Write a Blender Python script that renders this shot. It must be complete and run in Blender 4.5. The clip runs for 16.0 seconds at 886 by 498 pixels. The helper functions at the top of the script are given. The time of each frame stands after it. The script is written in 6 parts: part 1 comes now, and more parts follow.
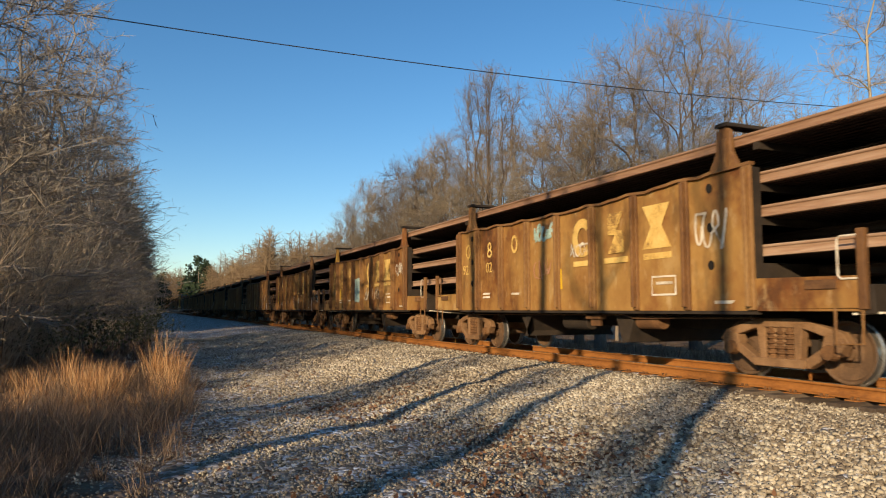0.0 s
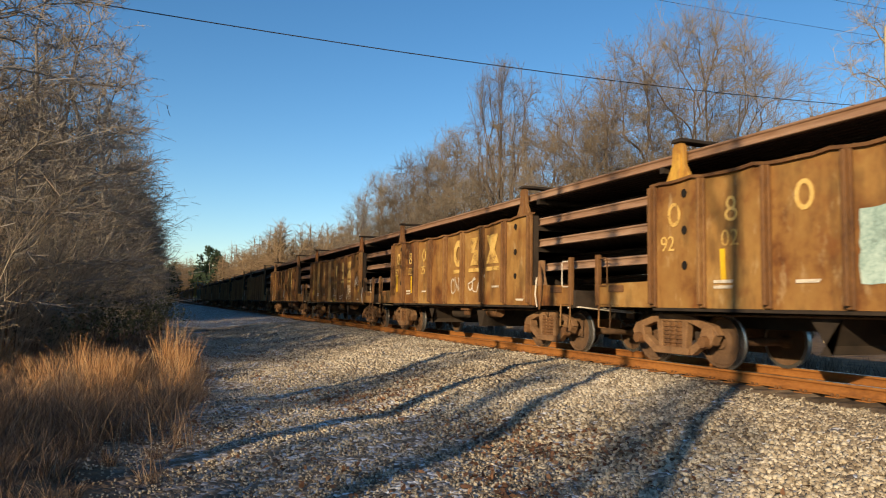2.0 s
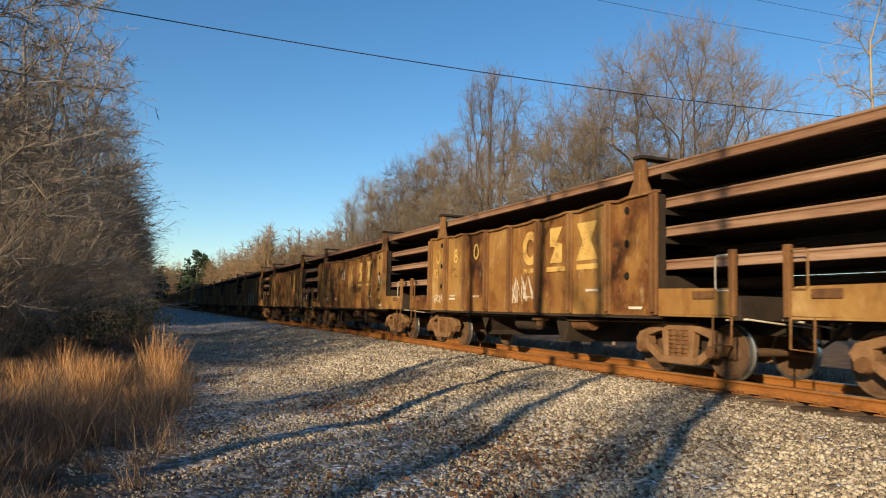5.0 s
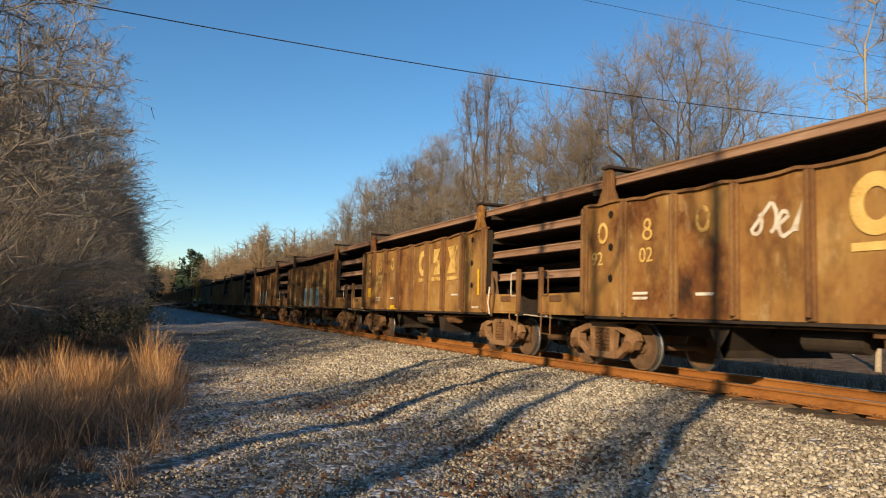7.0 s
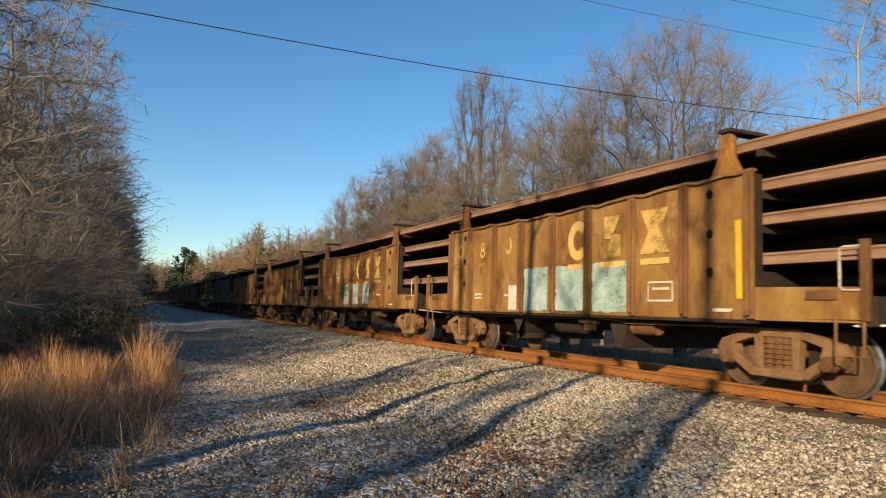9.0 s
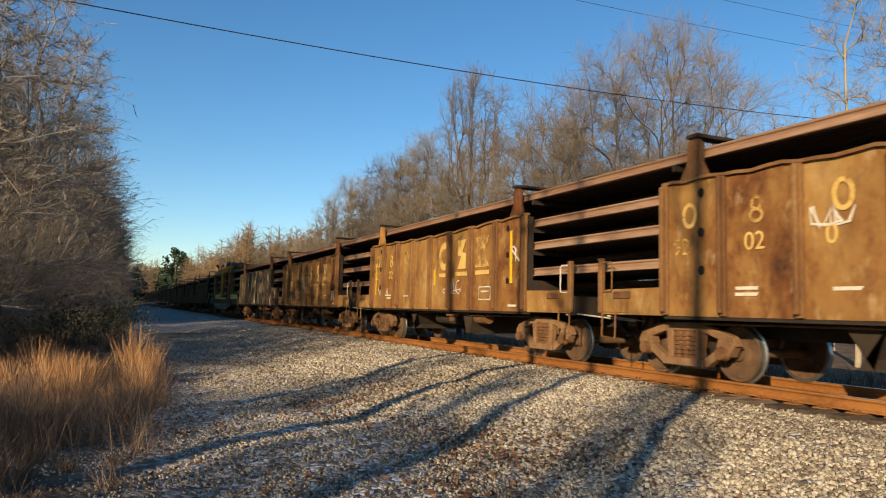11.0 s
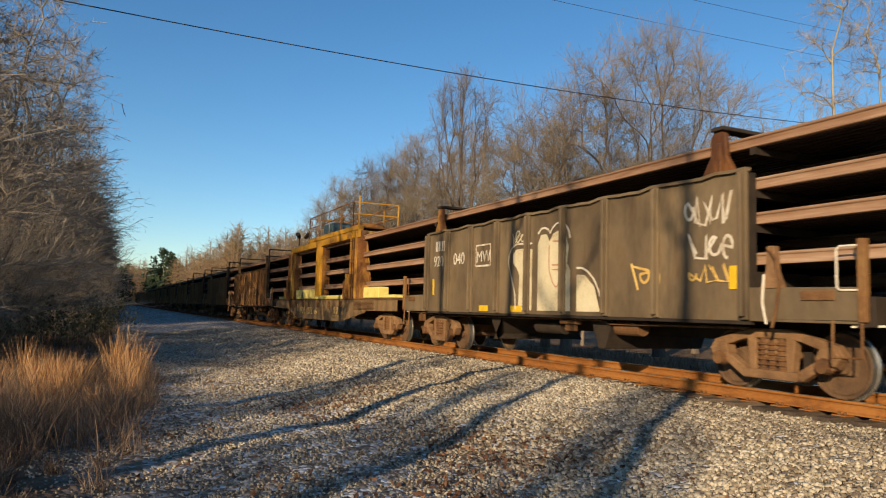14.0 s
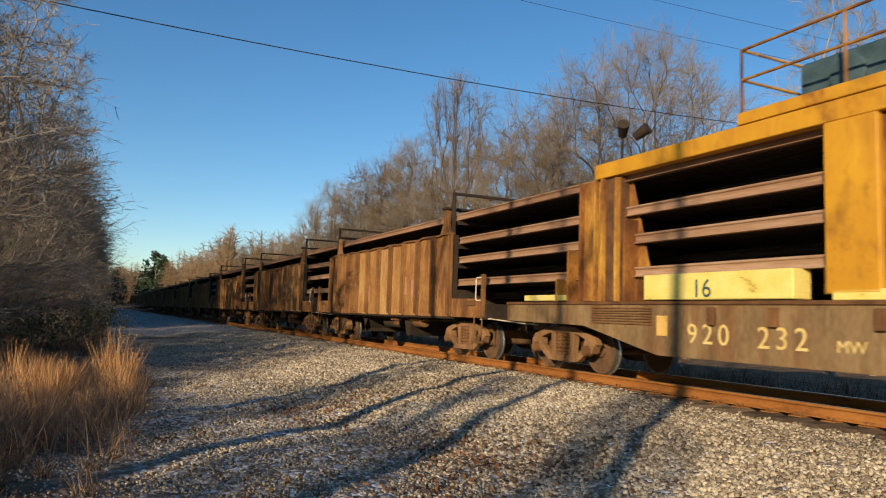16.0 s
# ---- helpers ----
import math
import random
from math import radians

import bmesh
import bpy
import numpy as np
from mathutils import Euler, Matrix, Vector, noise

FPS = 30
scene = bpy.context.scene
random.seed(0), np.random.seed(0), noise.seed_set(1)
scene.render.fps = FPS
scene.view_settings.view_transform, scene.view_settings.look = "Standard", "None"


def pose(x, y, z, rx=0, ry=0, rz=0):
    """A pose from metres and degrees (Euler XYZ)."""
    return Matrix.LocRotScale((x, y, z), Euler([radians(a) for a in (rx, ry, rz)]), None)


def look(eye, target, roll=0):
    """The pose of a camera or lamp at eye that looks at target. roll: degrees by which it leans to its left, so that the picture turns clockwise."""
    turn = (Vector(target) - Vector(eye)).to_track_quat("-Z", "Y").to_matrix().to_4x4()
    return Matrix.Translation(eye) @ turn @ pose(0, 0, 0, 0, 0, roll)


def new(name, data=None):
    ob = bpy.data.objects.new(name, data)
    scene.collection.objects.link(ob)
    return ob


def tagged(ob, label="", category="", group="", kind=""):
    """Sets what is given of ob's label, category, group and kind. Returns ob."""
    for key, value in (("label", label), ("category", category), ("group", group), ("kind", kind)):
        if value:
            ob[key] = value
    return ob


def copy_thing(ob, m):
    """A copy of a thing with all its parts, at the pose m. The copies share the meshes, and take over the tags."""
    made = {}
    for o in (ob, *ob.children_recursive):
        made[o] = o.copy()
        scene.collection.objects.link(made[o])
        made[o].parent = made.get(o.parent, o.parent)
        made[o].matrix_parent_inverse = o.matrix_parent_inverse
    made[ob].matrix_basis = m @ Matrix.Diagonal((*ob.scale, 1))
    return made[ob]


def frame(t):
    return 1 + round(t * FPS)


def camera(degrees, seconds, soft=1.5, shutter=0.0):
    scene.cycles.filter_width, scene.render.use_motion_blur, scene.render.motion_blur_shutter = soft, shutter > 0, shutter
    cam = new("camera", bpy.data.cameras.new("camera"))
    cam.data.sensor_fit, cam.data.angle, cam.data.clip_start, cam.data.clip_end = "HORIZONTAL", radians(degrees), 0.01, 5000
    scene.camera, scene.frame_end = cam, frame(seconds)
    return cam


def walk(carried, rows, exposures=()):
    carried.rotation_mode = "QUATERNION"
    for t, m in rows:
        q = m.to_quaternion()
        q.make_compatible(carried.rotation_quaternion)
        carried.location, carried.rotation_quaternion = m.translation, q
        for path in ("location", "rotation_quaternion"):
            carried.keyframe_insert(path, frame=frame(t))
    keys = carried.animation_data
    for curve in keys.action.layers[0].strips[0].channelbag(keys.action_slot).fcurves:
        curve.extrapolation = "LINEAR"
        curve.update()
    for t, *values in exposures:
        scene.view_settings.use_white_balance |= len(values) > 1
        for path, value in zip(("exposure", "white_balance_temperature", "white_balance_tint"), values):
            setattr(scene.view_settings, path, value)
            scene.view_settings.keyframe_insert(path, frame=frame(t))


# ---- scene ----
# The line runs along +y; z = 0 is the top of the rails; the near car sides stand at x = 8.4.
cam = camera(64.2, 16.0, 1.1, 0.12)
PATH = [
    (0, (0.000, 0.000, 1.060), (3.871, 9.181, 1.913), 0.00),
    (0.5, (-0.006, 0.002, 1.048), (3.758, 9.230, 1.873), 0.34),
    (1, (-0.005, 0.003, 1.050), (3.721, 9.249, 1.843), 0.59),
    (1.5, (-0.007, 0.008, 1.050), (3.720, 9.255, 1.820), 0.78),
    (2, (-0.005, 0.004, 1.050), (3.736, 9.246, 1.818), 0.94),
    (2.5, (-0.004, 0.001, 1.055), (3.762, 9.231, 1.837), 1.06),
    (3, (-0.009, -0.010, 1.054), (3.788, 9.205, 1.863), 1.15),
    (3.5, (-0.002, -0.001, 1.052), (3.819, 9.202, 1.884), 1.20),
    (4, (-0.003, -0.007, 1.057), (3.839, 9.186, 1.898), 1.24),
    (6.5, (-0.001, -0.007, 1.057), (3.926, 9.148, 1.931), 1.58),
    (7, (-0.004, -0.015, 1.058), (3.936, 9.135, 1.926), 1.64),
    (7.5, (-0.004, -0.017, 1.059), (3.954, 9.126, 1.915), 1.67),
    (8, (-0.004, -0.020, 1.058), (3.973, 9.116, 1.908), 1.71),
    (8.5, (0.001, -0.022, 1.058), (3.992, 9.107, 1.905), 1.73),
    (9, (-0.003, -0.028, 1.059), (4.010, 9.092, 1.908), 1.72),
    (11.5, (0.005, -0.036, 1.062), (4.172, 9.016, 1.897), 1.34),
    (12, (-0.001, -0.042, 1.065), (4.207, 8.992, 1.891), 1.31),
    (12.5, (0.005, -0.033, 1.064), (4.241, 8.988, 1.889), 1.38),
    (13, (0.001, -0.036, 1.067), (4.253, 8.977, 1.898), 1.43),
    (13.5, (0.002, -0.036, 1.068), (4.257, 8.974, 1.913), 1.50),
    (14, (0.002, -0.035, 1.064), (4.259, 8.972, 1.932), 1.60),
    (14.5, (0.000, -0.045, 1.069), (4.265, 8.957, 1.953), 1.63),
    (15, (-0.001, -0.047, 1.069), (4.284, 8.943, 1.974), 1.76),
    (15.5, (0.001, -0.048, 1.069), (4.310, 8.930, 1.986), 1.81),
    (16, (-0.000, -0.063, 1.067), (4.338, 8.898, 2.002), 1.87),
]
walk(cam, [(t, look(eye, target, roll)) for t, eye, target, roll in PATH], ((0, 0.44), (11.5, 0.44), (13, 0.4), (16, 0.33)))

# ---- world, sun, exposure ----
SUN_EL, SUN_AZ = radians(16), Vector((-0.766, -0.643, 0)).normalized()
world = bpy.data.worlds.new("world")
scene.world = world
world.use_nodes = True
wn = world.node_tree
sky = wn.nodes.new("ShaderNodeTexSky")
sky.sky_type = "NISHITA"
sky.sun_disc = False
sky.sun_elevation = SUN_EL
sky.sun_rotation = math.atan2(SUN_AZ.x, SUN_AZ.y)
sky.air_density, sky.dust_density, sky.ozone_density = 1.0, 0.1, 3.0
rich = wn.nodes.new("ShaderNodeHueSaturation")
rich.inputs["Saturation"].default_value, rich.inputs["Value"].default_value = 1.2, 1.1
wn.links.new(sky.outputs[0], rich.inputs["Color"])
wn.links.new(rich.outputs[0], wn.nodes["Background"].inputs[0])
wn.nodes["Background"].inputs[1].default_value = 0.1
sun_data = bpy.data.lights.new("sun", "SUN")
sun_data.energy, sun_data.angle, sun_data.color = 5.0, radians(0.53), (1.0, 0.78, 0.5)
sun = new("sun", sun_data)
sun_way = Vector((SUN_AZ.x * math.cos(SUN_EL), SUN_AZ.y * math.cos(SUN_EL), math.sin(SUN_EL)))
sun.matrix_world = look(sun_way * 60, (0, 0, 0))

# ---- materials ----
def material(name, stops, scale=3.0, rough=0.8, bump=0.2, bump_scale=60.0, metal=0.0, stretch=(1, 1, 1), fine=0.35, island=0.0, per_object=0.0, specular=0.3, streaks=None, streak_at=0.56):
    """Procedural surface: a colour ramp over coarse noise mixed with fine noise, shifted per object or per island, with relief."""
    m = bpy.data.materials.new(name)
    m.use_nodes = True
    nt = m.node_tree
    n, link = nt.nodes, nt.links.new
    bsdf = n["Principled BSDF"]
    co = n.new("ShaderNodeTexCoord")
    info = n.new("ShaderNodeObjectInfo")
    shift = n.new("ShaderNodeVectorMath")
    shift.operation = "MULTIPLY_ADD"
    shift.inputs[0].default_value = (17.0, 31.0, 23.0)
    comb = n.new("ShaderNodeCombineXYZ")
    for i in range(3):
        link(info.outputs["Random"], comb.inputs[i])
    link(comb.outputs[0], shift.inputs[1])
    mapping = n.new("ShaderNodeMapping")
    mapping.inputs["Scale"].default_value = stretch
    link(co.outputs["Object"], mapping.inputs[0])
    link(mapping.outputs[0], shift.inputs[2])
    coarse = n.new("ShaderNodeTexNoise")
    coarse.inputs["Scale"].default_value = scale
    coarse.inputs["Detail"].default_value = 6
    coarse.inputs["Roughness"].default_value = 0.62
    link(shift.outputs[0], coarse.inputs["Vector"])
    grain = n.new("ShaderNodeTexNoise")
    grain.inputs["Scale"].default_value = scale * 14
    grain.inputs["Detail"].default_value = 3
    link(shift.outputs[0], grain.inputs["Vector"])
    mix = n.new("ShaderNodeMix")
    mix.data_type = "FLOAT"
    mix.inputs[0].default_value = fine
    link(coarse.outputs[0], mix.inputs[2])
    link(grain.outputs[0], mix.inputs[3])
    value = mix.outputs[0]
    for amount, source in ((island, "island"), (per_object, "object")):
        if amount:
            if source == "island":
                out = n.new("ShaderNodeNewGeometry").outputs["Random Per Island"]
            else:
                out = info.outputs["Random"]
            centred = n.new("ShaderNodeMath")
            centred.operation = "MULTIPLY_ADD"
            link(out, centred.inputs[0])
            centred.inputs[1].default_value, centred.inputs[2].default_value = amount, -amount / 2
            add = n.new("ShaderNodeMath")
            add.operation = "ADD"
            link(value, add.inputs[0])
            link(centred.outputs[0], add.inputs[1])
            value = add.outputs[0]
    ramp = n.new("ShaderNodeValToRGB")
    while len(ramp.color_ramp.elements) < len(stops):
        ramp.color_ramp.elements.new(0.5)
    for e, (p, c) in zip(ramp.color_ramp.elements, stops):
        e.position, e.color = p, (*c, 1)
    link(value, ramp.inputs[0])
    colour = ramp.outputs[0]
    if streaks:
        # runs of rust and grime down the plate, and scattered blotches
        kinds = ((0.42, 1.7, streak_at + 0.02), (1.0, 2.0, streak_at + 0.03), (0.6, 4.0, streak_at + 0.08))
        for tint, (stretch_z, size, edge) in zip(streaks, kinds):
            run_map = n.new("ShaderNodeMapping")
            run_map.inputs["Scale"].default_value = (1, 1, stretch_z)
            link(shift.outputs[0], run_map.inputs[0])
            run = n.new("ShaderNodeTexNoise")
            run.inputs["Scale"].default_value = size
            run.inputs["Detail"].default_value = 5
            run.inputs["Roughness"].default_value = 0.65
            link(run_map.outputs[0], run.inputs["Vector"])
            span = n.new("ShaderNodeMapRange")
            span.inputs["From Min"].default_value, span.inputs["From Max"].default_value, span.inputs["To Max"].default_value = edge - 0.05, edge + 0.12, 0.6
            link(run.outputs[0], span.inputs[0])
            over = n.new("ShaderNodeMix")
            over.data_type = "RGBA"
            over.inputs[7].default_value = (*tint, 1)
            link(span.outputs[0], over.inputs[0])
            link(colour, over.inputs[6])
            colour = over.outputs[2]
    link(colour, bsdf.inputs["Base Color"])
    bsdf.inputs["Metallic"].default_value = metal
    bsdf.inputs["Specular IOR Level"].default_value = specular
    rr = n.new("ShaderNodeMapRange")
    rr.inputs["To Min"].default_value, rr.inputs["To Max"].default_value = max(0.05, rough - 0.15), min(1, rough + 0.15)
    link(grain.outputs[0], rr.inputs[0])
    link(rr.outputs[0], bsdf.inputs["Roughness"])
    if bump:
        relief = n.new("ShaderNodeTexNoise")
        relief.inputs["Scale"].default_value = bump_scale
        relief.inputs["Detail"].default_value = 4
        link(shift.outputs[0], relief.inputs["Vector"])
        b = n.new("ShaderNodeBump")
        b.inputs["Strength"].default_value = bump
        b.inputs["Distance"].default_value = 0.02
        link(relief.outputs[0], b.inputs["Height"])
        link(b.outputs[0], bsdf.inputs["Normal"])
    return m


M_BODY = material("weathered_brown_car_paint", [(0.28, (0.035, 0.018, 0.01)), (0.37, (0.14, 0.054, 0.016)), (0.46, (0.25, 0.122, 0.034)), (0.6, (0.32, 0.175, 0.05)), (0.78, (0.44, 0.29, 0.12))],
                  scale=0.8, rough=0.62, bump=0.14, bump_scale=9, stretch=(1, 1, 0.8), fine=0.14, per_object=0.2, streaks=((0.04, 0.019, 0.011), (0.17, 0.055, 0.014), (0.5, 0.36, 0.18)), streak_at=0.55)
M_BODY_DARK = material("dark_grey_brown_car_paint", [(0.25, (0.055, 0.038, 0.024)), (0.5, (0.14, 0.1, 0.057)), (0.75, (0.23, 0.165, 0.092))],
                       scale=1.0, rough=0.65, bump=0.1, bump_scale=12, stretch=(1, 1.0, 0.5), fine=0.16, per_object=0.06, streaks=((0.03, 0.02, 0.014), (0.1, 0.05, 0.02)), streak_at=0.58)
M_BODY_RED = material("rusty_red_brown_car_paint", [(0.25, (0.06, 0.028, 0.013)), (0.42, (0.2, 0.085, 0.027)), (0.55, (0.33, 0.17, 0.055)), (0.75, (0.5, 0.33, 0.15))],
                      scale=1.2, rough=0.75, bump=0.15, bump_scale=20, stretch=(1, 1.2, 0.4), per_object=0.22, streaks=((0.05, 0.022, 0.012), (0.42, 0.24, 0.1)), streak_at=0.56)
M_POST = material("worn_post_paint", [(0.25, (0.06, 0.026, 0.012)), (0.5, (0.17, 0.08, 0.028)), (0.75, (0.3, 0.17, 0.06))],
                  scale=2.2, rough=0.7, bump=0.12, bump_scale=30, stretch=(1, 1, 0.4), per_object=0.15)
M_FRAME = material("rust_caked_steel", [(0.25, (0.04, 0.02, 0.011)), (0.5, (0.13, 0.062, 0.025)), (0.75, (0.26, 0.13, 0.05))],
                   scale=3.5, rough=0.85, bump=0.25, bump_scale=40, per_object=0.1)
M_DARK = material("grimy_underframe_steel", [(0.3, (0.012, 0.009, 0.007)), (0.7, (0.05, 0.034, 0.022))], scale=3, rough=0.85, bump=0.2, per_object=0.1)
M_TRUCK = material("brake_dust_brown_cast_steel", [(0.25, (0.07, 0.038, 0.02)), (0.5, (0.2, 0.108, 0.05)), (0.8, (0.34, 0.2, 0.1))],
                   scale=3, rough=0.9, bump=0.25, bump_scale=50, per_object=0.15)
M_WHEEL = material("rusty_wheel_steel", [(0.3, (0.06, 0.035, 0.022)), (0.7, (0.2, 0.115, 0.06))], scale=4, rough=0.7, bump=0.1, metal=0.2)
M_TREAD = material("polished_wheel_tread", [(0.3, (0.35, 0.33, 0.3)), (0.7, (0.6, 0.57, 0.53))], scale=5, rough=0.3, bump=0.03, metal=0.9)
M_LOAD = material("rust_filmed_new_rail", [(0.25, (0.15, 0.07, 0.035)), (0.5, (0.3, 0.18, 0.11)), (0.75, (0.46, 0.33, 0.23))],
                  scale=0.7, rough=0.6, bump=0.08, bump_scale=40, stretch=(1, 0.25, 3), per_object=0.22)
M_RAIL = material("orange_rusted_track_rail", [(0.25, (0.11, 0.038, 0.01)), (0.5, (0.27, 0.105, 0.024)), (0.8, (0.4, 0.18, 0.045))],
                  scale=2.5, rough=0.75, bump=0.15, bump_scale=60, stretch=(1, 0.35, 1))
M_RAILTOP = material("polished_rail_head", [(0.3, (0.28, 0.19, 0.12)), (0.7, (0.5, 0.4, 0.3))], scale=4, rough=0.35, bump=0.03, metal=0.8, stretch=(1, 0.2, 1))
M_TIE = material("weathered_timber_tie", [(0.25, (0.03, 0.022, 0.016)), (0.5, (0.085, 0.06, 0.042)), (0.8, (0.17, 0.13, 0.095))], scale=3, rough=0.9, bump=0.5, bump_scale=30, stretch=(0.3, 2, 2), per_object=0.2)
M_YELLOW = material("rust_stained_yellow_paint", [(0.29, (0.09, 0.032, 0.01)), (0.39, (0.3, 0.125, 0.016)), (0.47, (0.47, 0.23, 0.017)), (0.75, (0.6, 0.32, 0.022))],
                    scale=1.3, rough=0.5, bump=0.08, bump_scale=20, stretch=(1, 1.0, 0.6), per_object=0.08, fine=0.2, streaks=((0.3, 0.12, 0.02), (0.13, 0.045, 0.014)), streak_at=0.56)
M_YELLOW_RUST = material("yellow_paint_lost_to_rust", [(0.34, (0.07, 0.027, 0.011)), (0.48, (0.19, 0.075, 0.02)), (0.6, (0.35, 0.17, 0.033)), (0.74, (0.56, 0.33, 0.055))],
                         scale=1.3, rough=0.7, bump=0.12, bump_scale=20, stretch=(1, 1.0, 0.55), per_object=0.2, fine=0.2, streaks=((0.14, 0.05, 0.015), (0.07, 0.03, 0.014)), streak_at=0.54)
M_PALE = material("pale_yellow_chipped_paint", [(0.3, (0.22, 0.13, 0.03)), (0.4, (0.66, 0.54, 0.13)), (0.75, (0.8, 0.7, 0.28))], scale=2.5, rough=0.6, bump=0.1)
M_NUMBER = material("yellow_number_paint", [(0.3, (0.4, 0.27, 0.09)), (0.45, (0.62, 0.46, 0.17)), (0.75, (0.75, 0.6, 0.27))], scale=3, rough=0.7, bump=0.03)
# Darker copy of the load rail; its colour holds the shade between tiers.
M_LOAD_SHADE = material("rail_darkened_for_shade", [(0.25, (0.028, 0.017, 0.012)), (0.5, (0.05, 0.03, 0.02)), (0.75, (0.085, 0.05, 0.032))], scale=0.7, rough=0.6, bump=0.08, bump_scale=40, stretch=(1, 0.25, 3), per_object=0.2)
M_LETTER = material("faded_yellow_lettering", [(0.36, (0.2, 0.105, 0.035)), (0.46, (0.55, 0.34, 0.09)), (0.7, (0.72, 0.5, 0.17))], scale=2.6, rough=0.7, bump=0.05, per_object=0.16)
M_STRIPE = material("yellow_reflector_stripe", [(0.3, (0.5, 0.3, 0.02)), (0.6, (0.75, 0.47, 0.02))], scale=4, rough=0.5, bump=0.03)
M_WHITE = material("chalky_white_paint", [(0.33, (0.3, 0.22, 0.14)), (0.5, (0.6, 0.53, 0.42)), (0.75, (0.75, 0.7, 0.6))], scale=4, rough=0.7, bump=0.03, per_object=0.1)
M_CREAM = material("cream_spray_paint", [(0.3, (0.34, 0.24, 0.12)), (0.48, (0.55, 0.47, 0.3)), (0.75, (0.68, 0.6, 0.42))], scale=2, rough=0.7, bump=0.03)
M_TEAL = material("pale_teal_spray_paint", [(0.34, (0.12, 0.1, 0.07)), (0.42, (0.22, 0.32, 0.28)), (0.55, (0.4, 0.52, 0.46)), (0.75, (0.58, 0.66, 0.58))], scale=1.8, rough=0.7, bump=0.03, streaks=((0.5, 0.52, 0.45), (0.13, 0.16, 0.13)), streak_at=0.56)
M_ENGINE = material("blue_grey_machine_paint", [(0.3, (0.02, 0.04, 0.05)), (0.7, (0.07, 0.12, 0.14))], scale=3, rough=0.5, bump=0.05)
M_WIRE = material("black_cable_sheath", [(0.3, (0.015, 0.015, 0.017)), (0.7, (0.035, 0.035, 0.04))], scale=5, rough=0.6, bump=0)
M_BARK = material("grey_brown_bark", [(0.3, (0.09, 0.066, 0.05)), (0.5, (0.19, 0.145, 0.11)), (0.75, (0.32, 0.26, 0.2))], scale=1.5, rough=0.95, bump=0.4, bump_scale=25, stretch=(1, 1, 0.3), per_object=0.2)
M_TWIG = material("reddish_brown_twigs", [(0.3, (0.095, 0.072, 0.05)), (0.5, (0.18, 0.142, 0.1)), (0.75, (0.29, 0.237, 0.17))], scale=0.5, rough=0.95, bump=0, per_object=0.25)
M_LIMB = material("dark_furrowed_bark", [(0.3, (0.05, 0.036, 0.028)), (0.5, (0.11, 0.083, 0.064)), (0.75, (0.21, 0.165, 0.13))], scale=1.5, rough=0.95, bump=0.4, bump_scale=25, stretch=(1, 1, 0.3), per_object=0.2)
M_GREY_BARK = material("light_grey_sapling_bark", [(0.3, (0.14, 0.117, 0.095)), (0.5, (0.25, 0.215, 0.178)), (0.75, (0.38, 0.335, 0.28))], scale=1.5, rough=0.95, bump=0.3, bump_scale=25, stretch=(1, 1, 0.3), per_object=0.2)
M_PALE_BARK = material("pale_sycamore_bark", [(0.3, (0.2, 0.155, 0.1)), (0.5, (0.34, 0.275, 0.185)), (0.75, (0.47, 0.39, 0.28))], scale=1.5, rough=0.9, bump=0.2, bump_scale=20, stretch=(1, 1, 0.4))
M_PALE_TWIG = material("pale_tan_twigs", [(0.3, (0.24, 0.18, 0.12)), (0.5, (0.36, 0.28, 0.19)), (0.75, (0.48, 0.39, 0.27))], scale=0.5, rough=0.95, bump=0, per_object=0.2)
M_FAR = material("far_bare_woods", [(0.3, (0.13, 0.085, 0.05)), (0.5, (0.22, 0.15, 0.085)), (0.75, (0.3, 0.21, 0.12))], scale=0.06, rough=1, bump=0, island=0.3)
M_PINE = material("dark_evergreen_needles", [(0.3, (0.016, 0.03, 0.016)), (0.7, (0.05, 0.075, 0.035))], scale=0.6, rough=0.9, bump=0, island=0.25)
M_BUSH = material("olive_brush_leaves", [(0.3, (0.07, 0.062, 0.028)), (0.7, (0.19, 0.165, 0.08))], scale=0.8, rough=0.9, bump=0, island=0.35)
M_GRASS = material("dry_orange_broomsedge", [(0.2, (0.2, 0.09, 0.035)), (0.5, (0.46, 0.235, 0.095)), (0.8, (0.66, 0.43, 0.22))], scale=0.7, rough=0.9, bump=0, island=0.5)
M_WEED = material("dead_brown_weeds", [(0.2, (0.065, 0.043, 0.03)), (0.5, (0.145, 0.093, 0.06)), (0.8, (0.29, 0.2, 0.13))], scale=0.7, rough=0.95, bump=0, island=0.5)
M_STONE = material("crushed_granite_ballast", [(0.12, (0.08, 0.058, 0.04)), (0.35, (0.24, 0.19, 0.13)), (0.6, (0.41, 0.345, 0.245)), (0.95, (0.62, 0.55, 0.43))], scale=0.45, rough=0.9, bump=0.2, bump_scale=60, island=0.6, fine=0.2)
M_LEAF = material("fallen_russet_leaves", [(0.2, (0.07, 0.034, 0.02)), (0.5, (0.15, 0.072, 0.038)), (0.8, (0.24, 0.13, 0.07))], scale=1, rough=0.9, bump=0, island=0.6)


